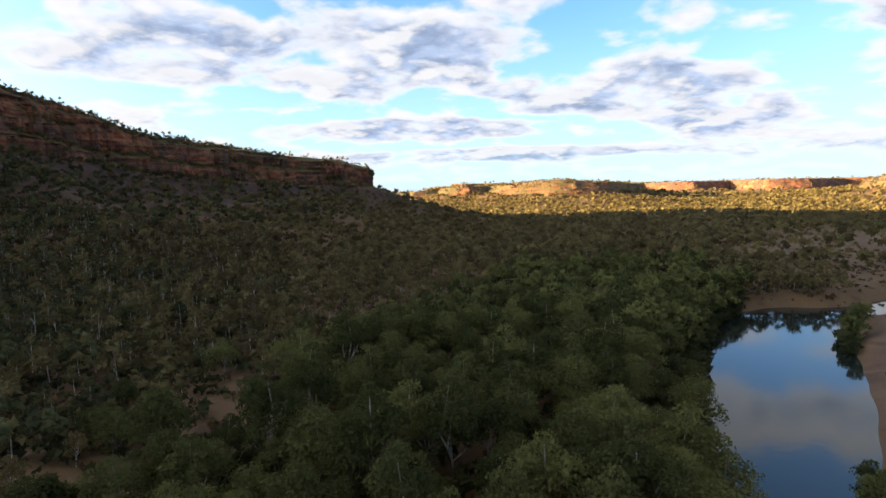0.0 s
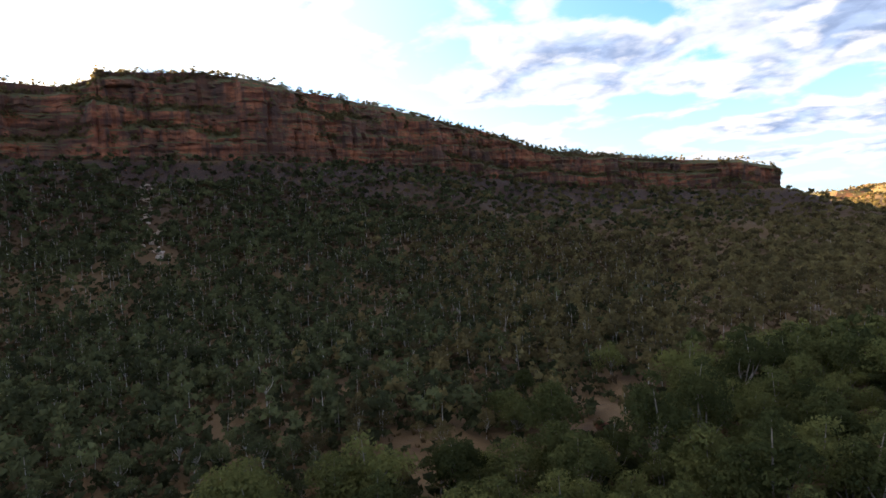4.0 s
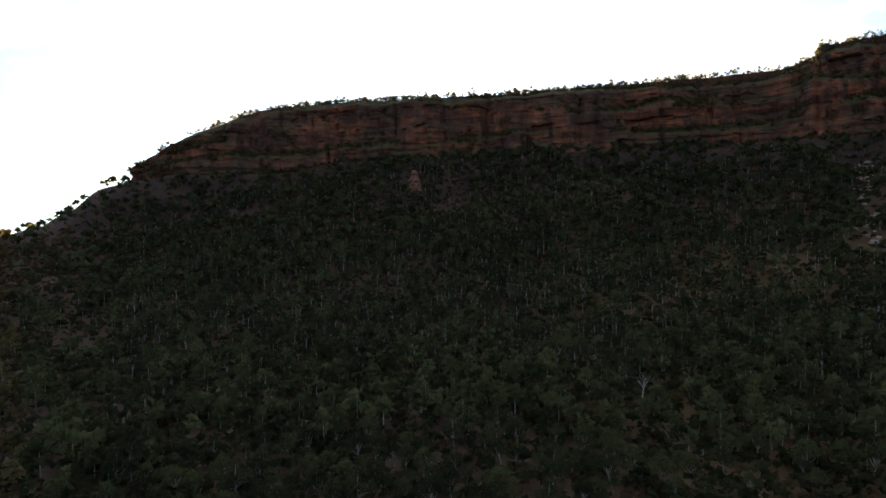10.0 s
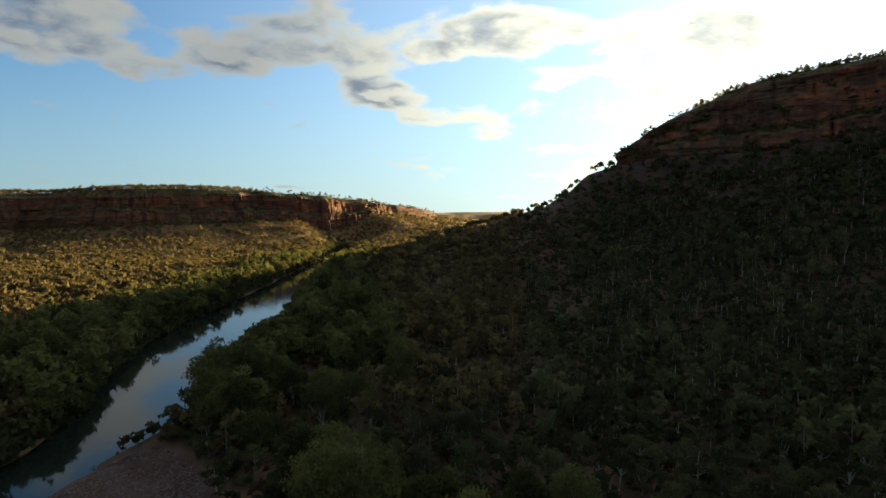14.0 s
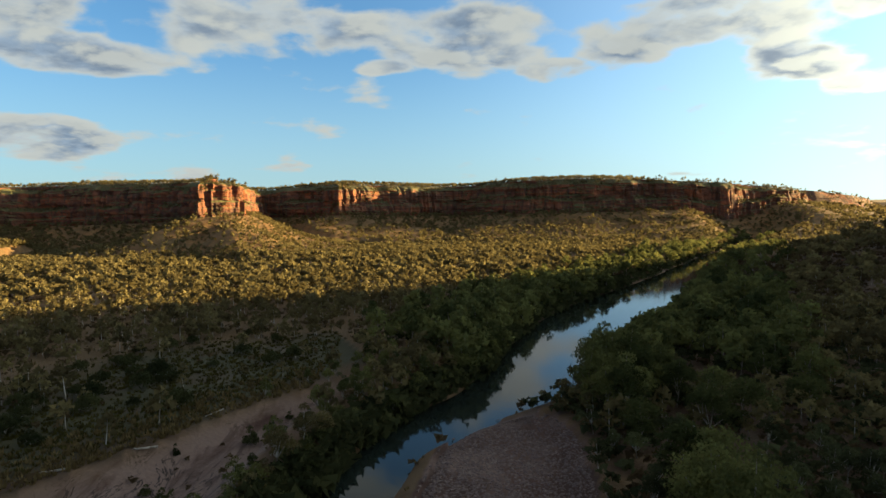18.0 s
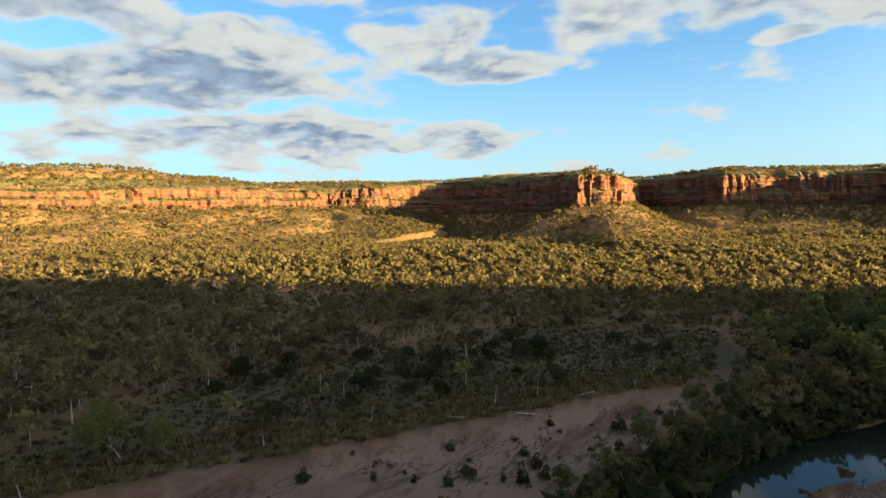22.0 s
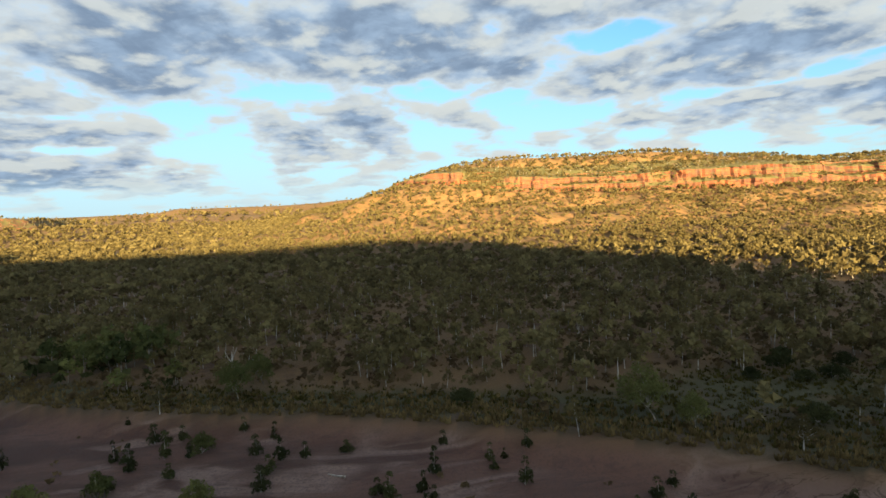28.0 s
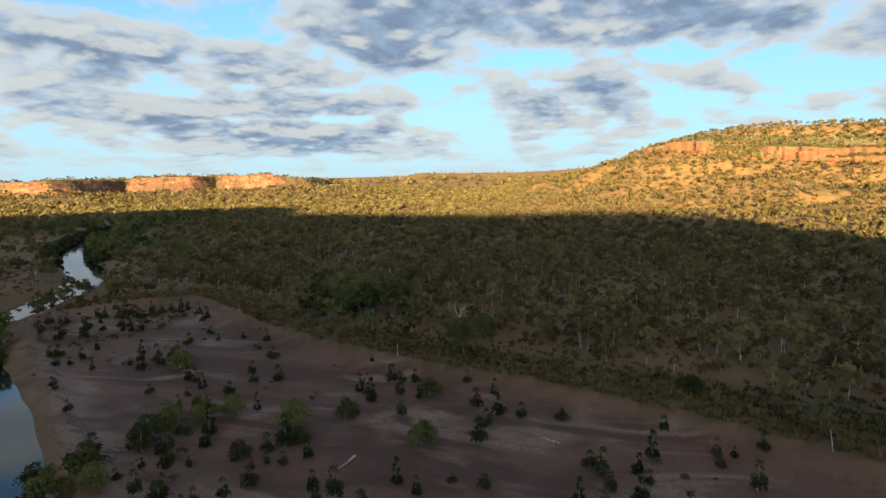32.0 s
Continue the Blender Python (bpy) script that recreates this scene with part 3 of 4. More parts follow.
def make_cliff(name, rows, first, last, label, unit=3.0, ledges=2, gaps=0.3, rugged=0.6):
    """An escarpment along part of a mesa's rim: bands of jointed sandstone between grown-over ledges, with a rounded brow."""
    pts = np.array(rows[first:last], float)
    seg = np.linalg.norm(np.diff(pts[:, :2], axis=0), axis=1)
    along = np.concatenate([[0], np.cumsum(seg)])
    u = np.arange(0, along[-1], unit)
    px, py, top, foot, rise = (np.interp(u, along, pts[:, k]) for k in (0, 1, 2, 3, 5))
    gaps = gaps + 0.50 * step(rise, 9, 20) * (rise.max() > 20)
    nx, ny = -np.gradient(py), np.gradient(px)
    size = np.hypot(nx, ny)
    nx, ny = nx / size, ny / size
    for _ in range(3):
        nx = np.convolve(np.pad(nx, 3, "edge"), np.ones(7) / 7, "valid")
        ny = np.convolve(np.pad(ny, 3, "edge"), np.ones(7) / 7, "valid")
    tall = top - foot
    high = int(np.ceil(tall.max() / (unit * 0.5))) + 6
    s = np.linspace(0, 1, high)
    U, S = np.meshgrid(u, s)
    seed = len(name) * 3
    slope = np.maximum(step(rough(u / 55, u * 0 + 1, seed + 21, 3), 0.30 - gaps, 0.80 - gaps), 1 - step(tall, 5, 12))
    Z = foot + tall * S
    W = U + 3 * rough(U / 30, Z / 16, seed + 11, 2)
    col, row = np.floor(W / 9).astype(np.int64), np.floor(Z / 15 + 0.3 * rough(W / 60, Z * 0, seed + 12, 2)).astype(np.int64)
    small = np.floor(Z / 8 + lattice(col, 0 * row, 5) * 3).astype(np.int64)
    pillar = 9.0 * (lattice(np.floor(W / 17).astype(np.int64), row // 2, seed + 3) - 0.5)
    block = pillar + 7.0 * (lattice(col, row, seed + 1) - 0.5) + 4.0 * (lattice(np.floor(W / 4.1).astype(np.int64), small, seed + 2) - 0.5)
    joints = -7.0 * np.clip(1 - np.abs(rough(W / 12, S * 0.35, seed + 5, 2)) * 6, 0, 1)
    bed = 1.5 * rough(U / 60, Z / 2.4, seed + 8, 2) + 1.6 * rough(U / 140, Z / 7.0, seed + 9, 1)
    bay = 7 * rough(U / 75, S * 0.4, seed, 3)
    back = 0.10 * tall * S
    grown = np.zeros(S.shape, bool)
    for i in range(ledges):
        at = (i + 0.85) / (ledges + 0.25) + 0.14 * rough(u / 60, u * 0 + 7 * i, seed + 30 + i, 4)
        wide = np.clip(3.5 + 14 * rough(u / 40, u * 0 + 3 * i, seed + 40 + i, 3), 0.2, 11) * np.clip(tall / 30, 0.3, 1)
        back = back + wide * step(S, at, at + 0.11)
        grown |= (S > at + 0.02) & (S < at + 0.10) & (wide > 2.5)
    brow = 14 * np.clip((S - 0.86) / 0.14, 0, 1) ** 1.6
    face = -5 + bay + rugged * (block + joints) * np.clip(tall / 25, 0.3, 1) * (1 - np.clip((S - 0.9) * 10, 0, 1)) + bed - back - brow
    even = 3 - 27 * S + 0.5 * bay + 0.4 * rugged * block + bed
    out = np.clip(face * (1 - slope) + even * slope, -29, 5)
    x, y = px + nx * out, py + ny * out
    base = land(x[0], y[0])[0] - 1.5
    Z = base + (top - base) * S + 0.8 * rough(U / 12, S * 3, seed + 50, 2)
    # the brow runs back into the plateau
    ex, ey = px - nx * 52, py - ny * 52
    ez = land(ex, ey)[0] + 0.25
    for k in range(1, 7):
        f = k / 6
        x, y = np.vstack([x, x[high - 1] * (1 - f) + ex * f]), np.vstack([y, y[high - 1] * (1 - f) + ey * f])
        Z = np.vstack([Z, Z[high - 1] * (1 - f) + ez * f + (0.7 * rough(u / 9, u * 0 + k, seed + 60, 2) if k < 6 else -0.6)])
    ends = np.minimum(np.minimum(u, u[-1] - u) / 40, 1)
    Z = Z - 7 * (1 - ends)
    me = quick_mesh(name, np.stack([x, y, Z], -1).reshape(-1, 3), sheet(high + 6, len(u)), [{"cliff_south": CLEAN, "cliff_near": SCARP}.get(name, FARTHER)], False)
    tagged(new(name, me), label, "cliff", kind="structure")
    for k in range(high - 3, high + 4):
        LIPS.append(np.stack([x[k], y[k], Z[k], tall], 1))
    grown |= ((0.8 * slope ** 2 + 0 * S > lattice(np.round(U).astype(np.int64), np.round(S * 400).astype(np.int64), 3)) & (S > 0.05)) | (rough(U / 14, Z[:high] / 9, seed + 70, 3) > 0.42)
    LEDGES.append(np.stack([x[:high][grown], y[:high][grown], Z[:high][grown]], 1))


RED = "red sandstone cliff in level beds above a wooded slope"
make_cliff("cliff_near", MESAS["near_ridge"], 0, 24, "shaded dark red sandstone cliff in broken ledges", 2.2, 3, -0.15)
RIM_NEAR, LEDGE_NEAR, LIPS, LEDGES = np.concatenate(LIPS), np.concatenate(LEDGES), [], []
make_cliff("cliff_south", MESAS["far_scarp"], 0, 36, "orange-red sandstone cliff of the far scarp, partly sunlit", 2.6, 2, -0.1)
RIM_FAR, LEDGE_FAR, LIPS, LEDGES = np.concatenate(LIPS), np.concatenate(LEDGES), [], []
make_cliff("cliff_north", MESAS["north_mesa"], 0, 10, RED, 4.0, 1, 0.12)
make_cliff("cliff_plateau", MESAS["north_plateau"], 0, 8, RED, 8.0, 1, 0.1)
make_cliff("cliff_east", MESAS["east_mesa"], 0, 14, RED, 4.5, 1, 0.12)
make_cliff("cliff_valley", MESAS["south_west_mesa"], 0, 4, RED, 8.0, 1, 0.2)
RIM_DIM, LEDGE_DIM = np.concatenate(LIPS), np.concatenate(LEDGES)


# ---- trees ----
def leaf_cloud(n, blobs, size, gen, corners=4):
    """n leaf sprays scattered over the shells of some blobs (x, y, z, radius, height)."""
    blobs = np.array(blobs, float)
    w = blobs[:, 3] ** 2
    pick = gen.choice(len(blobs), n, p=w / w.sum())
    d = gen.normal(size=(n, 3))
    d /= np.linalg.norm(d, axis=1)[:, None]
    d[:, 2] = np.where(d[:, 2] < -0.45, -d[:, 2], d[:, 2])
    rad = gen.uniform(0.55, 1.05, n)[:, None]
    c = blobs[pick, :3] + d * rad * np.stack([blobs[pick, 3], blobs[pick, 3], blobs[pick, 4]], 1)
    nrm = d + gen.normal(scale=0.6, size=(n, 3))
    nrm /= np.linalg.norm(nrm, axis=1)[:, None]
    t = np.cross(nrm, gen.normal(size=(n, 3)))
    t /= np.linalg.norm(t, axis=1)[:, None]
    b = np.cross(nrm, t)
    sz = size * gen.uniform(0.55, 1.3, (n, 1))
    k = gen.uniform(0.6, 1.2, (n, 4, 1))
    if corners == 3:
        return np.stack([c - t * sz * 1.1 * k[:, 0] - b * sz * 0.55, c + t * sz * 1.1 * k[:, 2] - b * sz * 0.5, c + b * sz * 1.1 * k[:, 3]], 1)
    return np.stack([c - t * sz * k[:, 0], c - b * sz * 0.6 * k[:, 1], c + t * sz * k[:, 2], c + b * sz * 0.6 * k[:, 3]], 1)


def ring(a, b, r, sides):
    """A ring of points round a, square to the way from a to b."""
    z = np.array(b, float) - np.array(a, float)
    z /= np.linalg.norm(z)
    x = np.cross(z, (0.3, 0.9, 0.1))
    x /= np.linalg.norm(x)
    y = np.cross(z, x)
    ang = np.arange(sides) * 2 * math.pi / sides
    return np.array(a, float) + (np.outer(np.cos(ang), x) + np.outer(np.sin(ang), y)) * r


def between(lo, hi):
    return np.stack([lo, np.roll(lo, -1, 0), np.roll(hi, -1, 0), hi], 1)


def limb(a, b, ra, rb, sides=5):
    return between(ring(a, b, ra, sides), ring(np.array(b, float), 2 * np.array(b, float) - np.array(a, float), rb, sides))


def halves(q):
    """Quads as triangles."""
    return np.concatenate([q[:, [0, 1, 2]], q[:, [0, 2, 3]]])


def tree_form(gen, tall, spread, n, size, clear=0.35, blobs=6, sides=5, limbs=9, corners=4, squat=0.75, thick=1.0, drop=0.34):
    """Leaf faces, and the quads of trunk and limbs, of a tree that stands at the origin."""
    lean = gen.normal(scale=0.05 * tall, size=2)
    fork = np.array([lean[0], lean[1], tall * clear])
    up = np.array([0, 0, 1.0])
    crotch = ring(fork, fork + up, 0.016 * tall * thick, sides)
    if sides > 3:
        waist = ring(fork * 0.5, fork * 0.5 + up, 0.021 * tall * thick, sides)
        trunk = [between(ring((0, 0, -0.8), (0, 0, 1), 0.028 * tall * thick, sides), waist), between(waist, crotch)]
    else:
        trunk = [between(ring((0, 0, -0.8), (0, 0, 1), 0.024 * tall * thick, sides), crotch)]
    parts, twigs = [], []
    for i in range(blobs):
        a = i * 2.4 + gen.uniform(-0.5, 0.5)
        rr = spread * gen.uniform(0.25, 0.68) if i else 0.0
        r = spread * gen.uniform(0.30, 0.50)
        h = tall - r * 0.8 - (rr / spread) * tall * drop * gen.uniform(0.4, 1.5)
        c = (lean[0] * 1.5 + rr * math.cos(a), lean[1] * 1.5 + rr * math.sin(a), max(h, r * squat))
        parts.append((*c, r, r * gen.uniform(0.8, 1.1) * squat))
        if i < limbs:  # each limb springs from the crotch
            end = np.array((c[0], c[1], c[2] + r * 0.2 * (sides > 3)))
            mid = fork * 0.5 + end * 0.5 + gen.normal(scale=0.035 * tall, size=3)
            if sides > 3:
                knee = ring(mid, end, 0.009 * tall, sides)
                twigs += [between(crotch, knee), between(knee, ring(end, 2 * end - mid, 0.003 * tall, sides))]
            else:
                twigs += [between(crotch, ring(end, 2 * end - fork, 0.005 * tall, sides))]
    return leaf_cloud(n, parts, size, gen, corners), np.concatenate(trunk + twigs)


def face_mesh(name, faces, mat, tint=0.5):
    n, c = len(faces), faces.shape[1]
    verts, index = np.unique(np.round(np.asarray(faces).reshape(-1, 3), 4), axis=0, return_inverse=True)
    me = quick_mesh(name, verts, np.ravel(index).reshape(-1, c), [mat])
    attribute(me, "tint", np.full(len(verts), tint))
    return me


def scatter(n, r0, r1, gen):
    """n places between two distances, even in area."""
    r, a = np.sqrt(gen.uniform(r0 * r0, r1 * r1, n)), gen.uniform(0, 2 * math.pi, n)
    return -np.sin(a) * r, np.cos(a) * r


CLEARINGS = ((-42, 106, 11, 34), (-56, 76, 14, 12), (-393, 198, 12, 12), (-356, 182, 12, 12), (-315, 163, 12, 12), (-284, 148, 12, 12), (-390, -52, 14, 14), (300, 400, 90, 70), (225, 330, 70, 45), (200, 245, 60, 45), (-62, -128, 9, 30), (-45, -100, 10, 16),
             (210, -190, 40, 22), (120, -150, 26, 18), (300, -190, 50, 22), (165, -265, 30, 14))


def woods(x, y):
    """Ground height, and chances of a savanna tree and of a river gum."""
    z, scree, sand, grass, deep = land(x, y, True)
    rd, (half,), _ = to_line(RIVER, x, y)
    bank = rd - half
    clump = rough(x / 35, y / 35, 51, 3)
    dry = (0.80 + 0.5 * clump) * (1 - 0.22 * np.abs(scree)) * (1 - 0.90 * grass) * (bank > 4)
    for cx, cy, rx, ry in CLEARINGS:
        dry = dry * (1 - 0.7 * (1 - step(((x - cx) / rx) ** 2 + ((y - cy) / ry) ** 2, 0.6, 1.2)))
    dry = dry * (1 - 0.12 * step(x, 110, 170) * step(300 - np.abs(y - 30), 0, 120))
    dry = np.where(sand > 0.3, 0.0, dry)
    dry = np.where(deep > 0, np.where(deep < 110, 0.8 * dry, 0.0), dry)
    wide = np.where(y > 30, 92, np.where(y > -60, 70, 46)) * np.where(rd * 0 + x > np.where(y > 0, 175, 900), 0.5, 1.0)
    sd, _, in_sand = to_line(SANDBAR, x, y, True)
    gd, _, in_gravel = to_line(GRAVEL, x, y, True)
    gum = np.where(((in_sand | (sd < 7)) & (y > -60)) | ((sd < 24) & (y <= -60) & (y > -178) & (x > np.interp(y, RIVER[:, 1], RIVER[:, 0]))) | in_gravel | (gd < 8) | (np.hypot(x - 190, y - 240) < 75) | (np.hypot(x - 138, y - 190) < 36)
                   | ((y < -55) & (y > -205) & (x > 0.25 * y - 1) & (x < np.interp(y, RIVER[:, 1], RIVER[:, 0]))), 0.0, 1.0) * (1 - step(bank, wide * (0.75 + 0.3 * clump), wide * (1.1 + 0.3 * clump))) * (bank > 0.8) * np.where((sand > 0.45) & (bank > 4), 0.0, 1.0) * (1 - 0.9 * grass)
    for cx, cy, rx, ry in CLEARINGS:
        gum = gum * (1 - 0.95 * (1 - step(((x - cx) / rx) ** 2 + ((y - cy) / ry) ** 2, 0.6, 1.2)))
    return z, np.clip(dry, 0, 1), np.clip(gum, 0, 1), sand, grass, scree


def plant(name, x, y, z, forms, mat, gen, lo, hi, label, category, tones=(0.5, 0.25), dwarf=1.0, bark=None):
    """Many trees or tufts joined in one mesh of triangles."""
    k = gen.integers(0, len(forms), len(x))
    s, a = gen.uniform(lo, hi, len(x)) * dwarf, gen.uniform(0, 2 * math.pi, len(x))
    tint = np.clip(gen.normal(*tones, len(x)), 0, 1)
    fs, tints, mats = [], [], []
    for i, (leaf, wood) in enumerate(forms):
        m = k == i
        c, sn, S = np.cos(a[m])[:, None, None], np.sin(a[m])[:, None, None], s[m][:, None, None]
        for src, which in ((leaf, 0), (wood, 1)):
            if src is None:
                continue
            X = (src[None, :, :, 0] * c - src[None, :, :, 1] * sn) * S + x[m][:, None, None]
            Y = (src[None, :, :, 0] * sn + src[None, :, :, 1] * c) * S + y[m][:, None, None]
            Z = src[None, :, :, 2] * S + z[m][:, None, None]
            f = np.stack([X, Y, Z], -1).reshape(-1, 3, 3)
            fs.append(f), tints.append(np.repeat(tint[m], len(src))), mats.append(np.full(len(f), which))
    f, tint, idx = np.concatenate(fs), np.concatenate(tints), np.concatenate(mats)
    me = quick_mesh(name, f.reshape(-1, 3), np.arange(len(f) * 3).reshape(-1, 3), [mat, bark or BARK], index=idx)
    attribute(me, "tint", np.repeat(tint, 3))
    return tagged(new(name, me), label, category, kind="stuff")


def cheap(gen, tall, spread, n, size, blobs, wood=True, limbs=2, squat=0.75, drop=0.34):
    leaf, trunk = tree_form(gen, tall, spread, n, size, 0.42, blobs, 3, limbs if wood else 0, 3, squat, drop=drop)
    return leaf, halves(trunk) if wood else None


gen = np.random.default_rng(11)
MID = [cheap(gen, 7.0, 3.0, 56, 0.72, 7, i < 6, 1, drop=0.6) for i in range(9)]
FAR = [cheap(gen, 6.5, 3.9, 19, 1.55, 4, i < 2, 1) for i in range(6)]
DIM = [cheap(gen, 6.0, 4.6, 8, 2.5, 3, False) for _ in range(5)]
LOW = [cheap(gen, 2.0, 1.6, 13, 0.6, 3, False, squat=0.6) for _ in range(5)]
SMALL = [cheap(gen, 4.8, 2.7, 20, 0.95, 4, False, drop=0.6) for _ in range(6)]
SLIM = [cheap(gen, gen.uniform(7, 9.5), 2.5, 46, 0.66, 6, True, 2, drop=0.5) for _ in range(7)]
RIM = [cheap(gen, gen.uniform(3.0, 6), 2.3, 34, 0.58, 5, True, 2, drop=0.7) for i in range(8)]
GUMS = [cheap(gen, 10.5, 4.8, 170, 0.78, 9, drop=0.55) for _ in range(6)]


def stand(name, forms, leaf_mat, label, category, group, places, gen, lo, hi, sink=0.2, bark=None):
    """Trees or shrubs as things: forms are (leaf, trunk); each place is x, y, z."""
    roots = []
    for i, (leaf, trunk) in enumerate(forms):
        root = new(name)
        for kind, faces, mat in (("crown", leaf, leaf_mat), ("trunk", trunk, bark or BARK)):
            if faces is not None:
                new(kind, face_mesh(kind, faces, mat, 0.15 + 0.7 * (i * 0.618 % 1))).parent = root
        roots.append(tagged(root, label, category, group))
    for i, (x, y, z) in enumerate(places):
        s = gen.uniform(lo, hi)
        m = pose(x, y, z - sink, 0, 0, gen.uniform(0, 360))
        ob = roots[i] if i < len(roots) else copy_thing(roots[i % len(roots)], m)
        ob.matrix_basis = m @ Matrix.Diagonal((s, s, s * gen.uniform(0.85, 1.15), 1))


def spaced(x, y, gap):
    """Indices of places that keep their distance from one another."""
    kept = []
    for i in range(len(x)):
        if all((x[i] - x[j]) ** 2 + (y[i] - y[j]) ** 2 > gap * gap for j in kept):
            kept.append(i)
    return np.array(kept, int)


def brink_places(n, lo, hi):
    """Places along both banks of the river, so many metres from the water."""
    t = gen.uniform(0, len(RIVER) - 1.001, n)
    i = t.astype(int)
    f = (t - i)[:, None]
    p, d = RIVER[i] * (1 - f) + RIVER[i + 1] * f, RIVER[i + 1] - RIVER[i]
    d = d[:, :2] / np.linalg.norm(d[:, :2], axis=1)[:, None]
    off = (p[:, 2] + gen.uniform(lo, hi, n)) * gen.choice([-1, 1], n)
    return p[:, 0] - d[:, 1] * off, p[:, 1] + d[:, 0] * off


def gum_forest():
    x, y = scatter(7000, 47, 200, gen)
    z, dry, gum, sand, grass, scree = woods(x, y)
    keep = np.where(gen.uniform(size=len(x)) < gum)[0]
    keep = keep[spaced(x[keep], y[keep], 3.9)]
    keep = keep[np.argsort(np.hypot(x[keep], y[keep]))]
    forms = [tree_form(gen, gen.uniform(9, 12.5), gen.uniform(3.6, 5.4), 3000, 0.25, gen.uniform(0.16, 0.3), 16, 5, limbs=5, drop=0.62, thick=0.6) for _ in range(8)]
    stand("river_gum", forms, LEAF_GUM, "river gum with a full dark green crown and pale trunk", "tree", "gums on the river bank",
          [(x[k], y[k], z[k]) for k in keep[:300]], gen, 0.65, 1.3, bark=GUM_BARK)
    rest = keep[300:]
    X, Y = scatter(24000, 200, 620, gen)
    bx, by = brink_places(2600, 0.5, 16)
    X, Y = np.concatenate([X, bx]), np.concatenate([Y, by])
    Z, dry, gum, sand, grass, scree = woods(X, Y)
    more = np.where((gen.uniform(size=len(X)) < gum * 0.8) & (np.hypot(X, Y) > 150))[0]
    near = np.hypot(X[more], Y[more]) < 330
    more = more[near | (gen.uniform(size=len(more)) < 0.5)]
    ix, iy = scatter(300, 8, 48, gen)
    iz, dry, gum, sand, grass, scree = woods(ix, iy)
    inner = gen.uniform(size=300) < gum
    xx, yy, zz = (np.concatenate([p[rest], q[more], r[inner]]) for p, q, r in ((x, X, ix), (y, Y, iy), (z, Z, iz)))
    plant("river_gum_forest", xx, yy, zz - 0.2, GUMS, LEAF_GUM, gen, 0.55, 1.1, "dense dark green gum forest along the river", "trees", bark=GUM_BARK)
    # low growth under the gums
    x, y = scatter(20000, 6, 360, gen)
    bx, by = brink_places(11000, -1.2, 6)
    x, y = np.concatenate([x, bx]), np.concatenate([y, by])
    z, dry, gum, sand, grass, scree = woods(x, y)
    rd, (half,), _ = to_line(RIVER, x, y)
    sd, _, in_sand = to_line(SANDBAR, x, y, True)
    gd, _, in_gravel = to_line(GRAVEL, x, y, True)
    brink = (np.hypot(x - 190, y - 240) > 75) & (np.hypot(x - 138, y - 190) > 36) & ~((y < -55) & (y > -205) & (x > 0.25 * y - 1) & (x < np.interp(y, RIVER[:, 1], RIVER[:, 0]))) & (rd - half > -1.2) & (rd - half < 5) & ~in_sand & ~in_gravel & (gd > 5) & ((sd > 7) | (y < -60)) & (np.hypot(x, y) > 10)
    keep = (gen.uniform(size=len(x)) < gum) | brink
    plant("bank_undergrowth", x[keep], y[keep], z[keep], LOW, LEAF_SHRUB, gen, 0.7, 2.2, "low dark undergrowth beneath the gums", "undergrowth")


gum_forest()


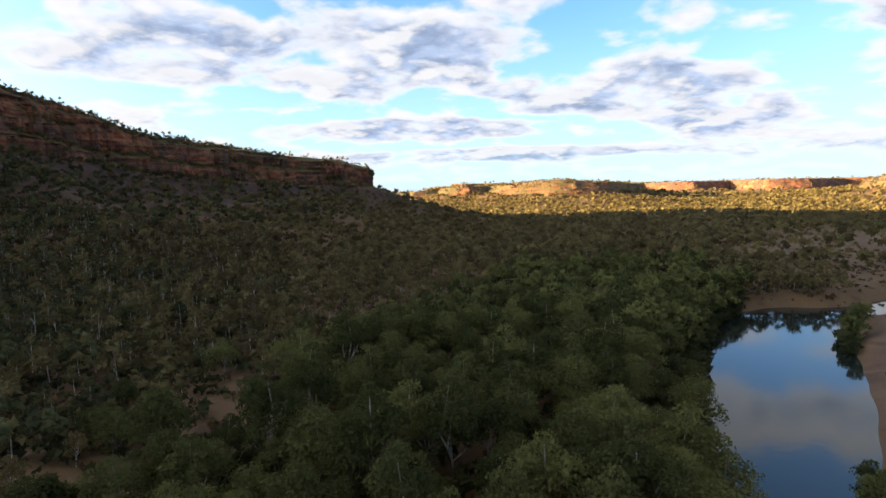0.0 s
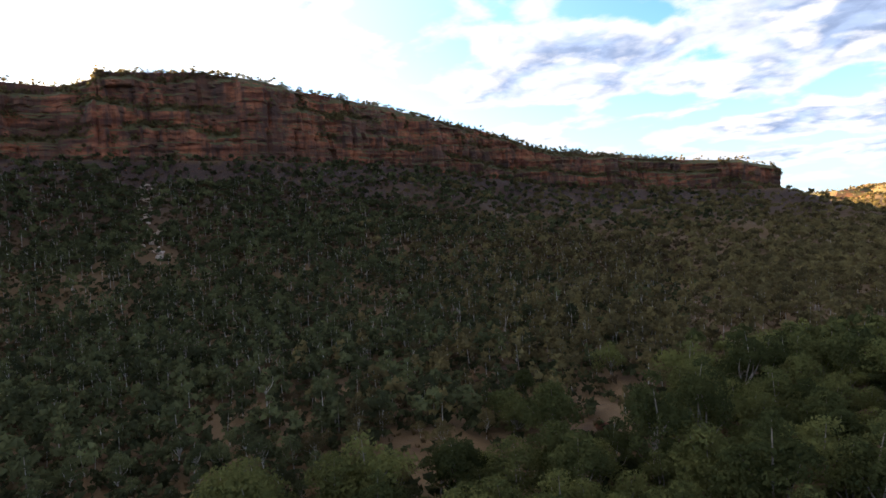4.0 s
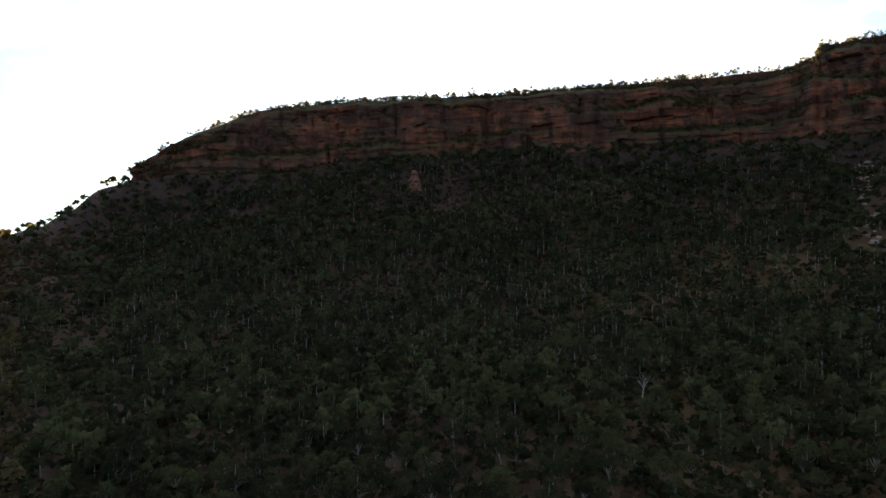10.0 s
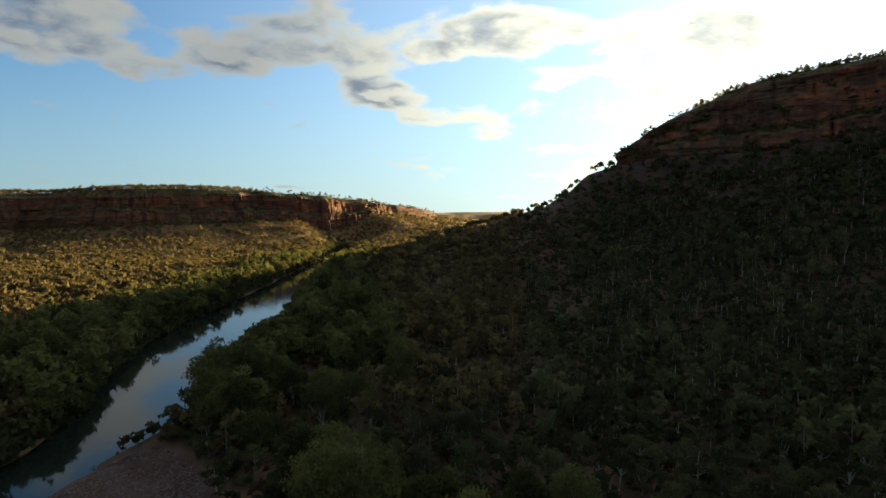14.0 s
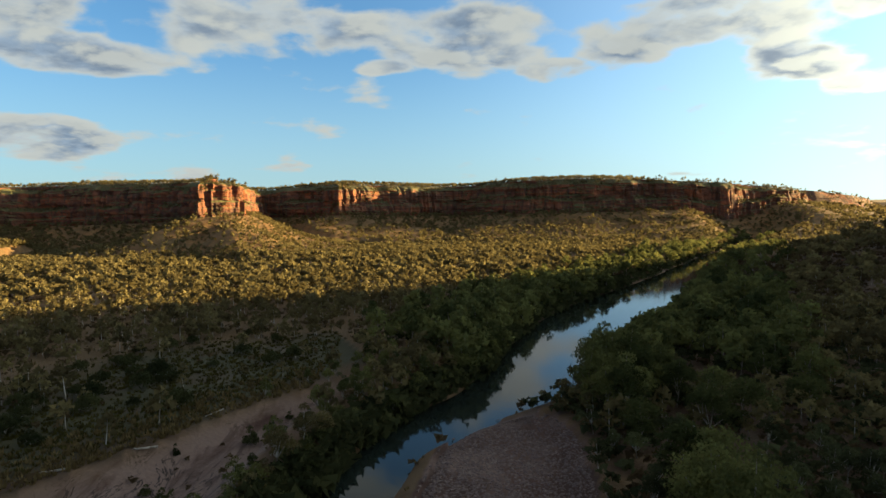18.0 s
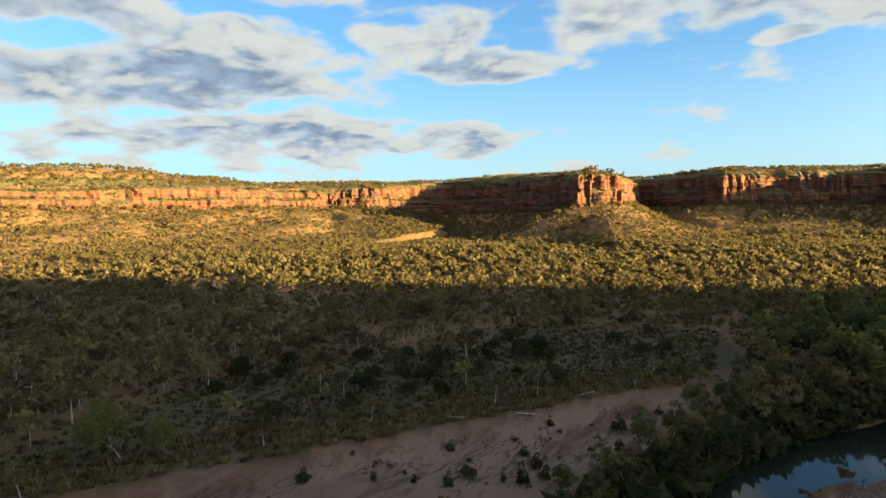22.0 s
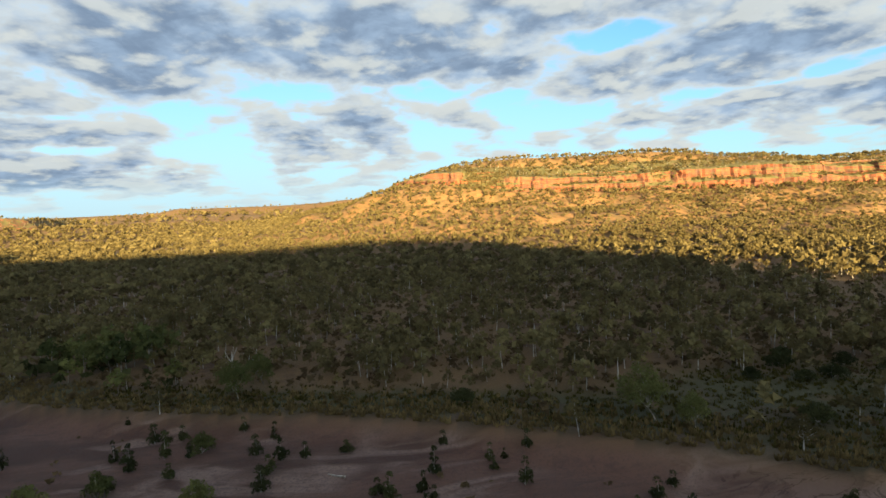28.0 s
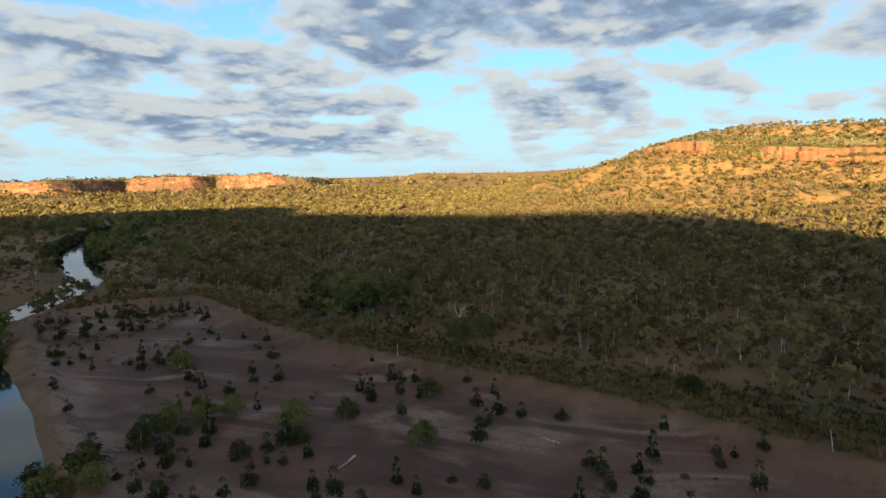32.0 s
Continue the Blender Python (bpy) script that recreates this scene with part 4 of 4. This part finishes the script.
def savanna():
    x, y = scatter(7000, 47, 190, gen)
    z, dry, gum, sand, grass, scree = woods(x, y)
    keep = np.where((gen.uniform(size=len(x)) < dry * 1.1) & (gum < 0.5))[0]
    keep = keep[spaced(x[keep], y[keep], 3.2)]
    keep = keep[np.argsort(np.hypot(x[keep], y[keep]))]
    forms = [tree_form(gen, gen.uniform(6.5, 9), gen.uniform(2.4, 3.5), 900, 0.27, gen.uniform(0.26, 0.42), 9, 6, thick=0.7, drop=0.6) for _ in range(8)]
    # same forms twice: trees on the ridge side get the shade-darkened leaves
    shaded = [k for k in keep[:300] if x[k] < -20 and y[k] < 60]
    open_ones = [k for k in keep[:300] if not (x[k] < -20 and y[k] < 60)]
    stand("savanna_gum", forms, LEAF_DRY, "slender white-trunked eucalypt with a thin grey-green crown", "tree", "eucalypts of the dry flats",
          [(x[k], y[k], z[k]) for k in open_ones], gen, 0.5, 0.95)
    stand("ridge_gum", forms, LEAF_SHADE, "eucalypt at the foot of the ridge, its leaves darkened for the shade there", "tree", "eucalypts at the foot of the ridge",
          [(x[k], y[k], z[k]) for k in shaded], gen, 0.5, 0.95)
    first, last = True, float(np.hypot(x[keep[299]], y[keep[299]])) - 4
    for name, r0, r1, n, forms, lo, hi in (("savanna_woodland", 8, 330, 18000, MID, 0.45, 1.15), ("slope_woodland", 330, 700, 42000, FAR, 0.5, 1.1),
                                           ("far_woodland", 700, 1500, 76000, DIM, 0.6, 1.1), ("distant_woodland", 1500, 3300, 30000, DIM, 1.0, 2.0)):
        x, y = scatter(n, r0, r1, gen)
        z, dry, gum, sand, grass, scree = woods(x, y)
        ok = (gen.uniform(size=n) < dry) & ((gum < 0.4) | (r1 > 800))
        r, a = np.hypot(x, y), np.degrees(np.arctan2(-x, y)) % 360
        scarp = (r > 520) & (r < 1020) & (a > 143) & (a < 285)
        ok &= ~scarp
        shady = (a > 14) & (a < 135) & (r > 190) & (r < 560)
        ok &= ~shady | (gen.uniform(size=n) < 0.6)
        if first:  # the nearest in view stand singly
            ok &= (np.hypot(x, y) > last) | (np.hypot(x, y) < 48)
            first = False
        high = land(x, y, True)[4] > 0
        # woodland in the ridge's shade takes the darkened leaf colour
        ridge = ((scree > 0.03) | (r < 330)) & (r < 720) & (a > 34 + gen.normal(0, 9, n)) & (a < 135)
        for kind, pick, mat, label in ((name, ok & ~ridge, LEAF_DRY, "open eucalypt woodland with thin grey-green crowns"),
                                       ("ridge_woodland", ok & ridge, LEAF_SHADE, "eucalypt woodland on the ridge slope, its leaves darkened for the shade")):
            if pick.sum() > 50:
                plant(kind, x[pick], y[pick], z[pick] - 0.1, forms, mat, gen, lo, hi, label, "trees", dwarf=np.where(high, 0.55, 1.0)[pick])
    r, a = np.sqrt(gen.uniform(520 ** 2, 1020 ** 2, 68000)), np.radians(gen.uniform(143, 285, 68000))
    x, y = -np.sin(a) * r, np.cos(a) * r
    z, dry, gum, sand, grass, scree = woods(x, y)
    ok = gen.uniform(size=len(x)) < dry * (1 - 0.30 * np.abs(scree))
    plant("scarp_woodland", x[ok], y[ok], z[ok] - 0.1, SMALL, LEAF_DRY, gen, 0.55, 1.3, "small scattered trees on the slopes of the far scarp", "trees", (0.55, 0.15))
    # scrub on the ramp below the corner of the alcove
    r, a = np.sqrt(gen.uniform(640 ** 2, 930 ** 2, 2200)), np.radians(gen.uniform(213.5, 221.5, 2200))
    x, y = -np.sin(a) * r, np.cos(a) * r
    z, ramp, _, _, deep = land(x, y, True)
    ok = (deep < 30) & (gen.uniform(size=len(x)) < 0.8)
    plant("ramp_woodland", x[ok], y[ok], z[ok] - 0.1, SMALL, LEAF_DRY, gen, 0.5, 1.1, "small scattered trees on the ramp below the cliff", "trees", (0.5, 0.2))
    # dry bushes and saplings between the trees
    x, y = scatter(46000, 82, 470, gen)
    z, dry, gum, sand, grass, scree = woods(x, y)
    ok = (gen.uniform(size=len(x)) < np.maximum(dry, 0.3 * (sand < 0.2)) * (1 - 0.75 * grass) * np.where(np.hypot(x, y) > 260, 0.7, 1.0)) & (gum < 0.6)
    plant("dry_scrub", x[ok], y[ok], z[ok], LOW, LEAF_SCRUB, gen, 0.5, 1.3, "low grey-brown scrub and saplings", "scrub")
    # small trees along the rims
    for rims, n, low, high in ((RIM_NEAR, 2300, 0.3, 1.15), (RIM_FAR, 2600, 0.5, 1.4), (RIM_DIM, 2000, 0.8, 1.6)):
        rims = rims[rims[:, 3] > 3]
        k = gen.integers(0, len(rims), n)
        plant("rim_trees", rims[k, 0] + gen.normal(0, 1.2, n), rims[k, 1] + gen.normal(0, 1.2, n), rims[k, 2] - 0.3, RIM, LEAF_DRY, gen, low, high,
              "small trees along the edge of the plateau", "trees")
    for spots, n, low, high in ((LEDGE_NEAR, 7500, 0.25, 0.8), (LEDGE_FAR, 6500, 0.25, 0.7), (LEDGE_DIM, 8000, 0.6, 1.5)):
        p = spots[gen.integers(0, len(spots), n)]
        plant("ledge_shrubs", p[:, 0], p[:, 1], p[:, 2] - 0.2, SMALL, LEAF_DRY, gen, low, high, "small shrubs rooted on the cliff ledges", "shrubs")
    # shrubs and saplings that close the wood on the shaded slope
    n = 42000
    r, a = np.sqrt(gen.uniform(70 ** 2, 440 ** 2, n)), np.radians(gen.uniform(14, 172, n))
    x, y = -np.sin(a) * r, np.cos(a) * r
    z, dry, gum, sand, grass, scree = woods(x, y)
    ok = (gen.uniform(size=n) < np.clip(dry * 1.3, 0, 1) * np.where(r > 330, 0.75, np.where(r < 240, 0.95, 0.7))) & (sand < 0.2)
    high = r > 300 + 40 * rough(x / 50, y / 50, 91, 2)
    for name, pick, mat, label in (("slope_undergrowth", ok & ~high, LEAF_SHADE, "green shrubs and saplings at the foot of the slope, darkened for shade"),
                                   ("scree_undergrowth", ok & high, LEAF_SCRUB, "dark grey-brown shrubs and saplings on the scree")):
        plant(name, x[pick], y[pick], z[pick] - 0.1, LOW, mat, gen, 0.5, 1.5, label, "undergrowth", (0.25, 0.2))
    n = 9500
    r, a = np.sqrt(gen.uniform(150 ** 2, 440 ** 2, n)), np.radians(gen.uniform(16, 128, n))
    x, y = -np.sin(a) * r, np.cos(a) * r
    z, dry, gum, sand, grass, scree = woods(x, y)
    ok = (gen.uniform(size=n) < np.clip(dry, 0, 1) * 0.7) & (sand < 0.2) & (gum < 0.4)
    # darkened leaves again towards the shaded side
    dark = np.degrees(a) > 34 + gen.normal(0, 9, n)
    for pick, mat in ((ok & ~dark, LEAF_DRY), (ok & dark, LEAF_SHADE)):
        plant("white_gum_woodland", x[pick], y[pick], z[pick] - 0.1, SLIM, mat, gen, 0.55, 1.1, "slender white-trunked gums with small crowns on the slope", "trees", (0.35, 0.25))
    n = 9000
    a = gen.uniform(8, 130, n)
    r, a = np.interp(a, [8, 25, 40, 55, 130], [700, 600, 520, 472, 470]) * gen.uniform(0.62, 1.0, n), np.radians(a)
    x, y = -np.sin(a) * r, np.cos(a) * r
    z, dry, gum, sand, grass, scree = woods(x, y)
    ok = (gen.uniform(size=n) < dry) & (scree > 0.05)
    plant("talus_woodland", x[ok], y[ok], z[ok] - 0.1, FAR, LEAF_SHADE, gen, 0.4, 0.85, "grey-green trees on the scree below the cliff", "trees", (0.35, 0.25))


savanna()


def grasses():
    blade = []
    for _ in range(6):
        n = 9
        a = gen.uniform(0, 6.28, n)
        r, h = gen.uniform(0.1, 0.9, n), gen.uniform(0.5, 1.3, n)
        c = np.stack([r * np.cos(a), r * np.sin(a), np.zeros(n)], 1)
        out = np.stack([np.cos(a) * 0.4, np.sin(a) * 0.4, h], 1)
        side = np.stack([-np.sin(a), np.cos(a), np.zeros(n)], 1) * 0.28
        blade.append((np.stack([c - side, c + side, c + out], 1), None))
    x, y = scatter(30000, 82, 330, gen)
    z, scree, sand, grass = land(x, y)
    sd, _, inside = to_line(SANDBAR, x, y, True)
    edge = (~inside) & (sd < 14) & (x * 0.9 + (y + 150) * 0.4 > 12)
    ok = edge & (gen.uniform(size=len(x)) < 0.9) & (sand < 0.5)
    bx, by = gen.uniform(30, 200, 48000), gen.uniform(-170, 215, 48000)
    bz, scree_b, sand_b, grass_b = land(bx, by)
    sd_b, _, in_b = to_line(SANDBAR, bx, by, True)
    rd_b, (half_b,), _ = to_line(RIVER, bx, by)
    lank = (rd_b - half_b > 12) & (~in_b) & (sd_b < 4 + 14 * gen.uniform(size=len(bx))) & (bx * 0.9 + (by + 150) * 0.4 > 12) & (sand_b < 0.5)
    plant("bank_grass", bx[lank], by[lank], bz[lank] - 0.05, blade, LEAF_STRAW, gen, 0.45, 1.05, "tall straw-coloured grass on the river bank", "grass")
    gx, gy = gen.uniform(30, 270, 42000), gen.uniform(-280, 70, 42000)
    gz, scree_g, sand_g, grass_g = land(gx, gy)
    far = np.hypot(gx, gy) > 80
    lush = far & (gen.uniform(size=len(gx)) < grass_g) & (sand_g < 0.3)
    plant("meadow_grass", gx[lush], gy[lush], gz[lush] - 0.05, blade, LEAF_MEADOW, gen, 0.35, 0.8, "green grass of the flood plain", "grass")
    ok = (~edge) & (grass < 0.2) & (sand < 0.3) & (gen.uniform(size=len(x)) < 0.3)
    plant("savanna_grass", x[ok], y[ok], z[ok] - 0.05, blade, LEAF_STRAW, gen, 0.4, 0.9, "dry grass tufts under the trees", "grass", (0.25, 0.2))


grasses()


def shrubs():
    """Shrubs on the sandbar and round dark bushes on the flood plain."""
    x, y = gen.uniform(20, 180, 3600), gen.uniform(-160, 205, 3600)
    sd, _, inside = to_line(SANDBAR, x, y, True)
    z = land(x, y)[0]
    clump = rough(x / 16, y / 16, 77, 2)
    dens = np.where(y > -20, 0.07 + 0.40 * step(clump, 0.05, 0.4), 0.20) + 0.7 * (np.hypot(x - 62, (y - 62) * 0.7) < 22) + 0.7 * (np.hypot(x - 150, y - 165) < 30)
    ok = np.where(inside & (sd > 2.5) & (z > 0.15) & (gen.uniform(size=len(x)) < dens))[0]
    ok = ok[spaced(x[ok], y[ok], 2.2)][:298]
    forms = [tree_form(gen, gen.uniform(2.6, 4.4), gen.uniform(1.0, 1.7), 620, 0.20, 0.03, 14, 4, 4, squat=1.25, drop=1.9, thick=0.5) for _ in range(7)]
    stand("sandbar_shrub", forms, LEAF_SHRUB, "leafy green shrub rooted in the sand", "shrub", "shrubs on the sandbar",
          [(x[k], y[k], z[k]) for k in ok], gen, 0.55, 1.25, 0.1)
    x, y = gen.uniform(30, 180, 9000), gen.uniform(-150, 205, 9000)
    sd, _, inside = to_line(SANDBAR, x, y, True)
    z = land(x, y)[0]
    clump = rough(x / 14, y / 14, 79, 3)
    dens = 0.10 * step(clump, -0.1, 0.5) + 0.75 * (np.hypot((x - 148) * 0.9, y - 166) < 34) * step(clump, -0.5, 0.1)
    low = np.where(inside & (sd > 1.5) & (z > 0.1) & (gen.uniform(size=len(x)) < dens))[0]
    plant("sandbar_scrub", x[low], y[low], z[low], LOW, LEAF_SCRUB, gen, 0.25, 0.75, "low green-brown scrub on the sand", "scrub", (0.6, 0.25))
    forms = [tree_form(gen, 3.6, 3.2, 1050, 0.27, 0.08, 12, 4, 4, squat=0.85, drop=0.7) for _ in range(5)]
    x, y = gen.uniform(70, 215, 600), gen.uniform(-215, -70, 600)
    z, scree, sand, grass = land(x, y)
    ok = np.where((grass > 0.35) & (gen.uniform(size=600) < 0.3))[0]
    ok = ok[spaced(x[ok], y[ok], 6)][:64]
    at = [(79, -98), (78, -131), (78, -149), (66, -140), (61, -157), (85, -117), (66, -125), (55, -121), (64, -196), (40, -162), (86, -122), (71, -146), (45, -158), (58, -170), (52, -186), (118, -14)]
    x, y = np.concatenate([x[ok], [p[0] for p in at]]), np.concatenate([y[ok], [p[1] for p in at]])
    z, ok = land(x, y)[0], range(len(x))
    stand("round_bush", forms, LEAF_SHRUB, "round dense dark green bush in the grass", "bush", "bushes of the flood plain",
          [(x[k], y[k], z[k]) for k in ok], gen, 0.55, 1.25, 0.15)
    # larger bushes by the water
    forms = [tree_form(gen, 4.6, 3.0, 1150, 0.28, 0.08, 13, 5, 5, squat=0.9, drop=0.85) for _ in range(4)]
    at = [(63, 83), (60, 76), (66, 76), (61, 70), (79, 77), (84, 78), (90, 76), (92, 69), (77, 58), (88, 72), (96, 48), (90, 55), (84, 51), (182, 202), (176, 196), (113, 100), (118, 104), (89, 31), (110, 36)]
    stand("willow_bush", forms, LEAF_GUM, "tall leafy green bush beside the water", "bush", "bushes by the water",
          [(a, b, float(land(np.array([float(a)]), np.array([float(b)]))[0][0])) for a, b in at], gen, 0.75, 1.2, 0.15)
    # gums on the strip between the sand channel and the river, and at the water's edge
    forms = [tree_form(gen, gen.uniform(5.5, 7.5), gen.uniform(2.4, 3.2), 1050, 0.27, 0.12, 12, 5, drop=0.8) for _ in range(5)]
    x, y = gen.uniform(-5, 42, 900), gen.uniform(-165, -72, 900)
    z, scree, sand, grass = land(x, y)
    rd, (half,), _ = to_line(RIVER, x, y)
    sd, _, inside = to_line(SANDBAR, x, y, True)
    ok = np.where((~inside) & (sd > 1) & (rd - half > 1.5) & (rd - half < 30) & (x > RIVER[:, 0].min()) & (np.interp(y, RIVER[:, 1], RIVER[:, 0]) < x))[0]
    ok = ok[spaced(x[ok], y[ok], 3.3)]
    stand("river_paperbark", forms, LEAF_GUM, "bushy dark green tree between the sand channel and the water", "tree", "trees on the river strip",
          [(x[k], y[k], z[k]) for k in ok], gen, 0.45, 0.9)


shrubs()


# ---- rocks ----
def stone(gen, w, d, h, cuts=2):
    bm = bmesh.new()
    bmesh.ops.create_icosphere(bm, subdivisions=cuts, radius=1.0)
    for v in bm.verts:
        p = v.co.copy()
        q = 1 + 0.28 * noise.noise(p * 1.3 + Vector((gen.uniform(0, 99), 0, 0)) * 0) + 0.1 * noise.noise(p * 3.1)
        m = max(abs(p.x), abs(p.y), abs(p.z))
        v.co = Vector((p.x / m * 0.6 + p.x * 0.4, p.y / m * 0.6 + p.y * 0.4, p.z / m * 0.6 + p.z * 0.4)) * q
        v.co = Vector((v.co.x * w / 2, v.co.y * d / 2, v.co.z * h / 2))
    me = bpy.data.meshes.new("stone")
    bm.to_mesh(me)
    bm.free()
    return me


def rocks():
    shapes = [stone(gen, gen.uniform(1.6, 3.2), gen.uniform(1.4, 2.6), gen.uniform(1.0, 1.8), 2) for _ in range(8)]
    for me in shapes:
        me.materials.append(FRESH)
    # a pale rock fall below the cliff
    for i in range(60):
        s = gen.uniform()
        d = 443 - 130 * s
        x, y = spot(63.2 - 0.9 * s + gen.normal(0, 0.35), d)
        z = float(land(np.array([x]), np.array([y]))[0][0])
        ob = new("fallen_rock", shapes[i % 8])
        k = gen.uniform(0.5, 1.5) * (1.5 if s < 0.12 else 1)
        ob.matrix_basis = pose(x, y, z + 0.5 * k, gen.uniform(-15, 15), gen.uniform(-15, 15), gen.uniform(0, 360)) @ Matrix.Diagonal((k, k, k, 1))
        tagged(ob, "pale fallen sandstone block on the scree", "rock", "rock fall below the cliff")
    # a burnt black boulder in the clearing
    dark = stone(gen, 2.6, 2.0, 1.7, 2)
    dark.materials.append(ROCK)
    ob = new("boulder", dark)
    ob.matrix_basis = pose(-40, 99, float(land(np.array([-40.0]), np.array([99.0]))[0][0]) + 0.4)
    tagged(ob, "dark weathered boulder in a straw clearing", "rock")
    # dark boulders on the slopes
    bodies = []
    for me in shapes[:4]:
        co = np.array([v.co for v in me.vertices])
        bodies.append((co[np.array([p.vertices for p in me.polygons])], None))
    thin = []
    for w in (1.3, 1.0, 1.6):
        me = stone(gen, w, w * 0.8, w * 0.6, 1)
        co = np.array([v.co for v in me.vertices])
        thin.append((co[np.array([p.vertices for p in me.polygons])], None))
    x, y = scatter(7000, 200, 560, gen)
    z, scree, sand, grass, deep = land(x, y, True)
    ok = (gen.uniform(size=len(x)) < scree * 0.6) & (deep < 0)
    me = plant("scree_boulders", x[ok], y[ok], z[ok], thin, ROCK, gen, 0.5, 2.2, "dark red boulders scattered over the slope", "boulders")
    # gravel
    x, y = gen.uniform(-30, 8, 16000), gen.uniform(-126, -74, 16000)
    gd, _, inside = to_line(GRAVEL, x, y, True)
    z = land(x, y)[0]
    ok = inside & (gd > 0.8) & (z > 0)
    plant("river_gravel", x[ok], y[ok], z[ok], thin, PALE, gen, 0.10, 0.42, "grey and mauve river cobbles on the gravel bar", "gravel")


rocks()


def pinnacle():
    """A stack of weathered sandstone that stands clear of the slope."""
    x, y = spot(101.2, 405)
    z = float(land(np.array([x]), np.array([y]))[0][0])
    bm = bmesh.new()
    rings, sides = 22, 16
    grid = []
    for i in range(rings):
        t = i / (rings - 1)
        r = (2.6 + 3.0 * (1 - t) + 1.1 * noise.noise(Vector((0.3, i // 3 * 1.7, 2))) - (0.5 if i % 3 == 2 else 0)) * (1 if i < rings - 1 else 0.5)
        grid.append([bm.verts.new((r * math.cos(a) * (1 + 0.2 * noise.noise(Vector((math.cos(a), math.sin(a), t * 4)))),
                                   r * math.sin(a) * (1 + 0.2 * noise.noise(Vector((math.cos(a) + 5, math.sin(a), t * 4)))), t * 17.5 - 2 + (1.6 * noise.noise(Vector((math.cos(a) * 2, math.sin(a) * 2, 7))) if t > 0.7 else 0)))
                     for a in (j * 2 * math.pi / sides for j in range(sides))])
    for i in range(rings - 1):
        for j in range(sides):
            bm.faces.new((grid[i][j], grid[i][(j + 1) % sides], grid[i + 1][(j + 1) % sides], grid[i + 1][j]))
    bm.faces.new(grid[-1])
    me = bpy.data.meshes.new("rock_pinnacle")
    bm.to_mesh(me)
    bm.free()
    me.materials.append(BLOCK)
    ob = new("rock_pinnacle", me)
    ob.matrix_basis = pose(x, y, z)
    tagged(ob, "weathered red sandstone pinnacle standing on the slope", "rock")
    # the rubble at its foot
    blocks = [stone(gen, gen.uniform(1.6, 2.6), gen.uniform(1.4, 2.2), gen.uniform(1.1, 1.8), 1) for _ in range(4)]
    for me in blocks:
        me.materials.append(BLOCK)
    for i in range(30):
        u, v = spot(101.0 + gen.normal(0, 0.75), 392 - gen.uniform(0, 20))
        ob = new("rubble_block", blocks[i % 4])
        k = gen.uniform(0.6, 1.5)
        ob.matrix_basis = pose(u, v, float(land(np.array([u]), np.array([v]))[0][0]) + 0.4 * k, gen.uniform(-20, 20), gen.uniform(-20, 20), gen.uniform(0, 360)) @ Matrix.Diagonal((k, k, k, 1))
        tagged(ob, "orange-brown sandstone block below the pinnacle", "rock", "rubble below the pinnacle")


pinnacle()


def logs():
    for x, y in ((62, -92), (52, -101), (96, 10), (80, 40), (46, -118)):
        z = float(land(np.array([float(x)]), np.array([float(y)]))[0][0])
        L = gen.uniform(2.5, 5)
        q = np.concatenate([limb((-L / 2, 0, 0.1), (0, 0.2, 0.18), 0.22, 0.17, 7), limb((0, 0.2, 0.18), (L / 2, -0.1, 0.12), 0.17, 0.08, 7),
                            limb((L * 0.15, 0.1, 0.16), (L * 0.35, 0.9, 0.7), 0.09, 0.03, 5)])
        ob = new("driftwood_log", face_mesh("driftwood_log", q, BARK))
        ob.matrix_basis = pose(x, y, z, 0, 0, gen.uniform(0, 180))
        tagged(ob, "bleached driftwood log lying on the sand", "log", "driftwood on the sandbar")


logs()


def dead_trees():
    """Bare white trees, each with a forked trunk and a few broken limbs."""
    for x, y in ((-102, 191), (-145, 228), (-215, -62), (-245, 20), (-161, 6), (-129, 22), (-110, 79), (-205, -120), (171, -57), (150, 40)):
        z = float(land(np.array([float(x)]), np.array([float(y)]))[0][0])
        tall = gen.uniform(6.5, 9.5)
        fork = np.array((gen.normal(0, 0.3), gen.normal(0, 0.3), tall * gen.uniform(0.35, 0.5)))
        root = new("dead_tree")
        root.matrix_basis = pose(x, y, z - 0.2, 0, 0, gen.uniform(0, 360))
        new("trunk", face_mesh("trunk", np.concatenate([limb((0, 0, -0.3), fork * 0.5 + (0.1, 0, 0), 0.24, 0.19, 6), limb(fork * 0.5 + (0.1, 0, 0), fork, 0.19, 0.14, 6)]), SNAG)).parent = root
        for i in range(4):
            a = i * 1.7 + gen.uniform(-0.4, 0.4)
            tip = fork + np.array((math.cos(a) * tall * 0.22, math.sin(a) * tall * 0.22, tall * gen.uniform(0.22, 0.5)))
            mid = fork * 0.5 + tip * 0.5 + gen.normal(0, 0.25, 3)
            twig = mid + np.array((math.cos(a + 1) * 0.9, math.sin(a + 1) * 0.9, gen.uniform(0.5, 1.2)))
            new("branch", face_mesh("branch", np.concatenate([limb(fork, mid, 0.13, 0.08, 5), limb(mid, tip, 0.08, 0.03, 5), limb(mid, twig, 0.05, 0.02, 4)]), SNAG)).parent = root
        tagged(root, "bare dead tree with a bleached white trunk and broken limbs", "tree", "dead trees in the woodland")


dead_trees()
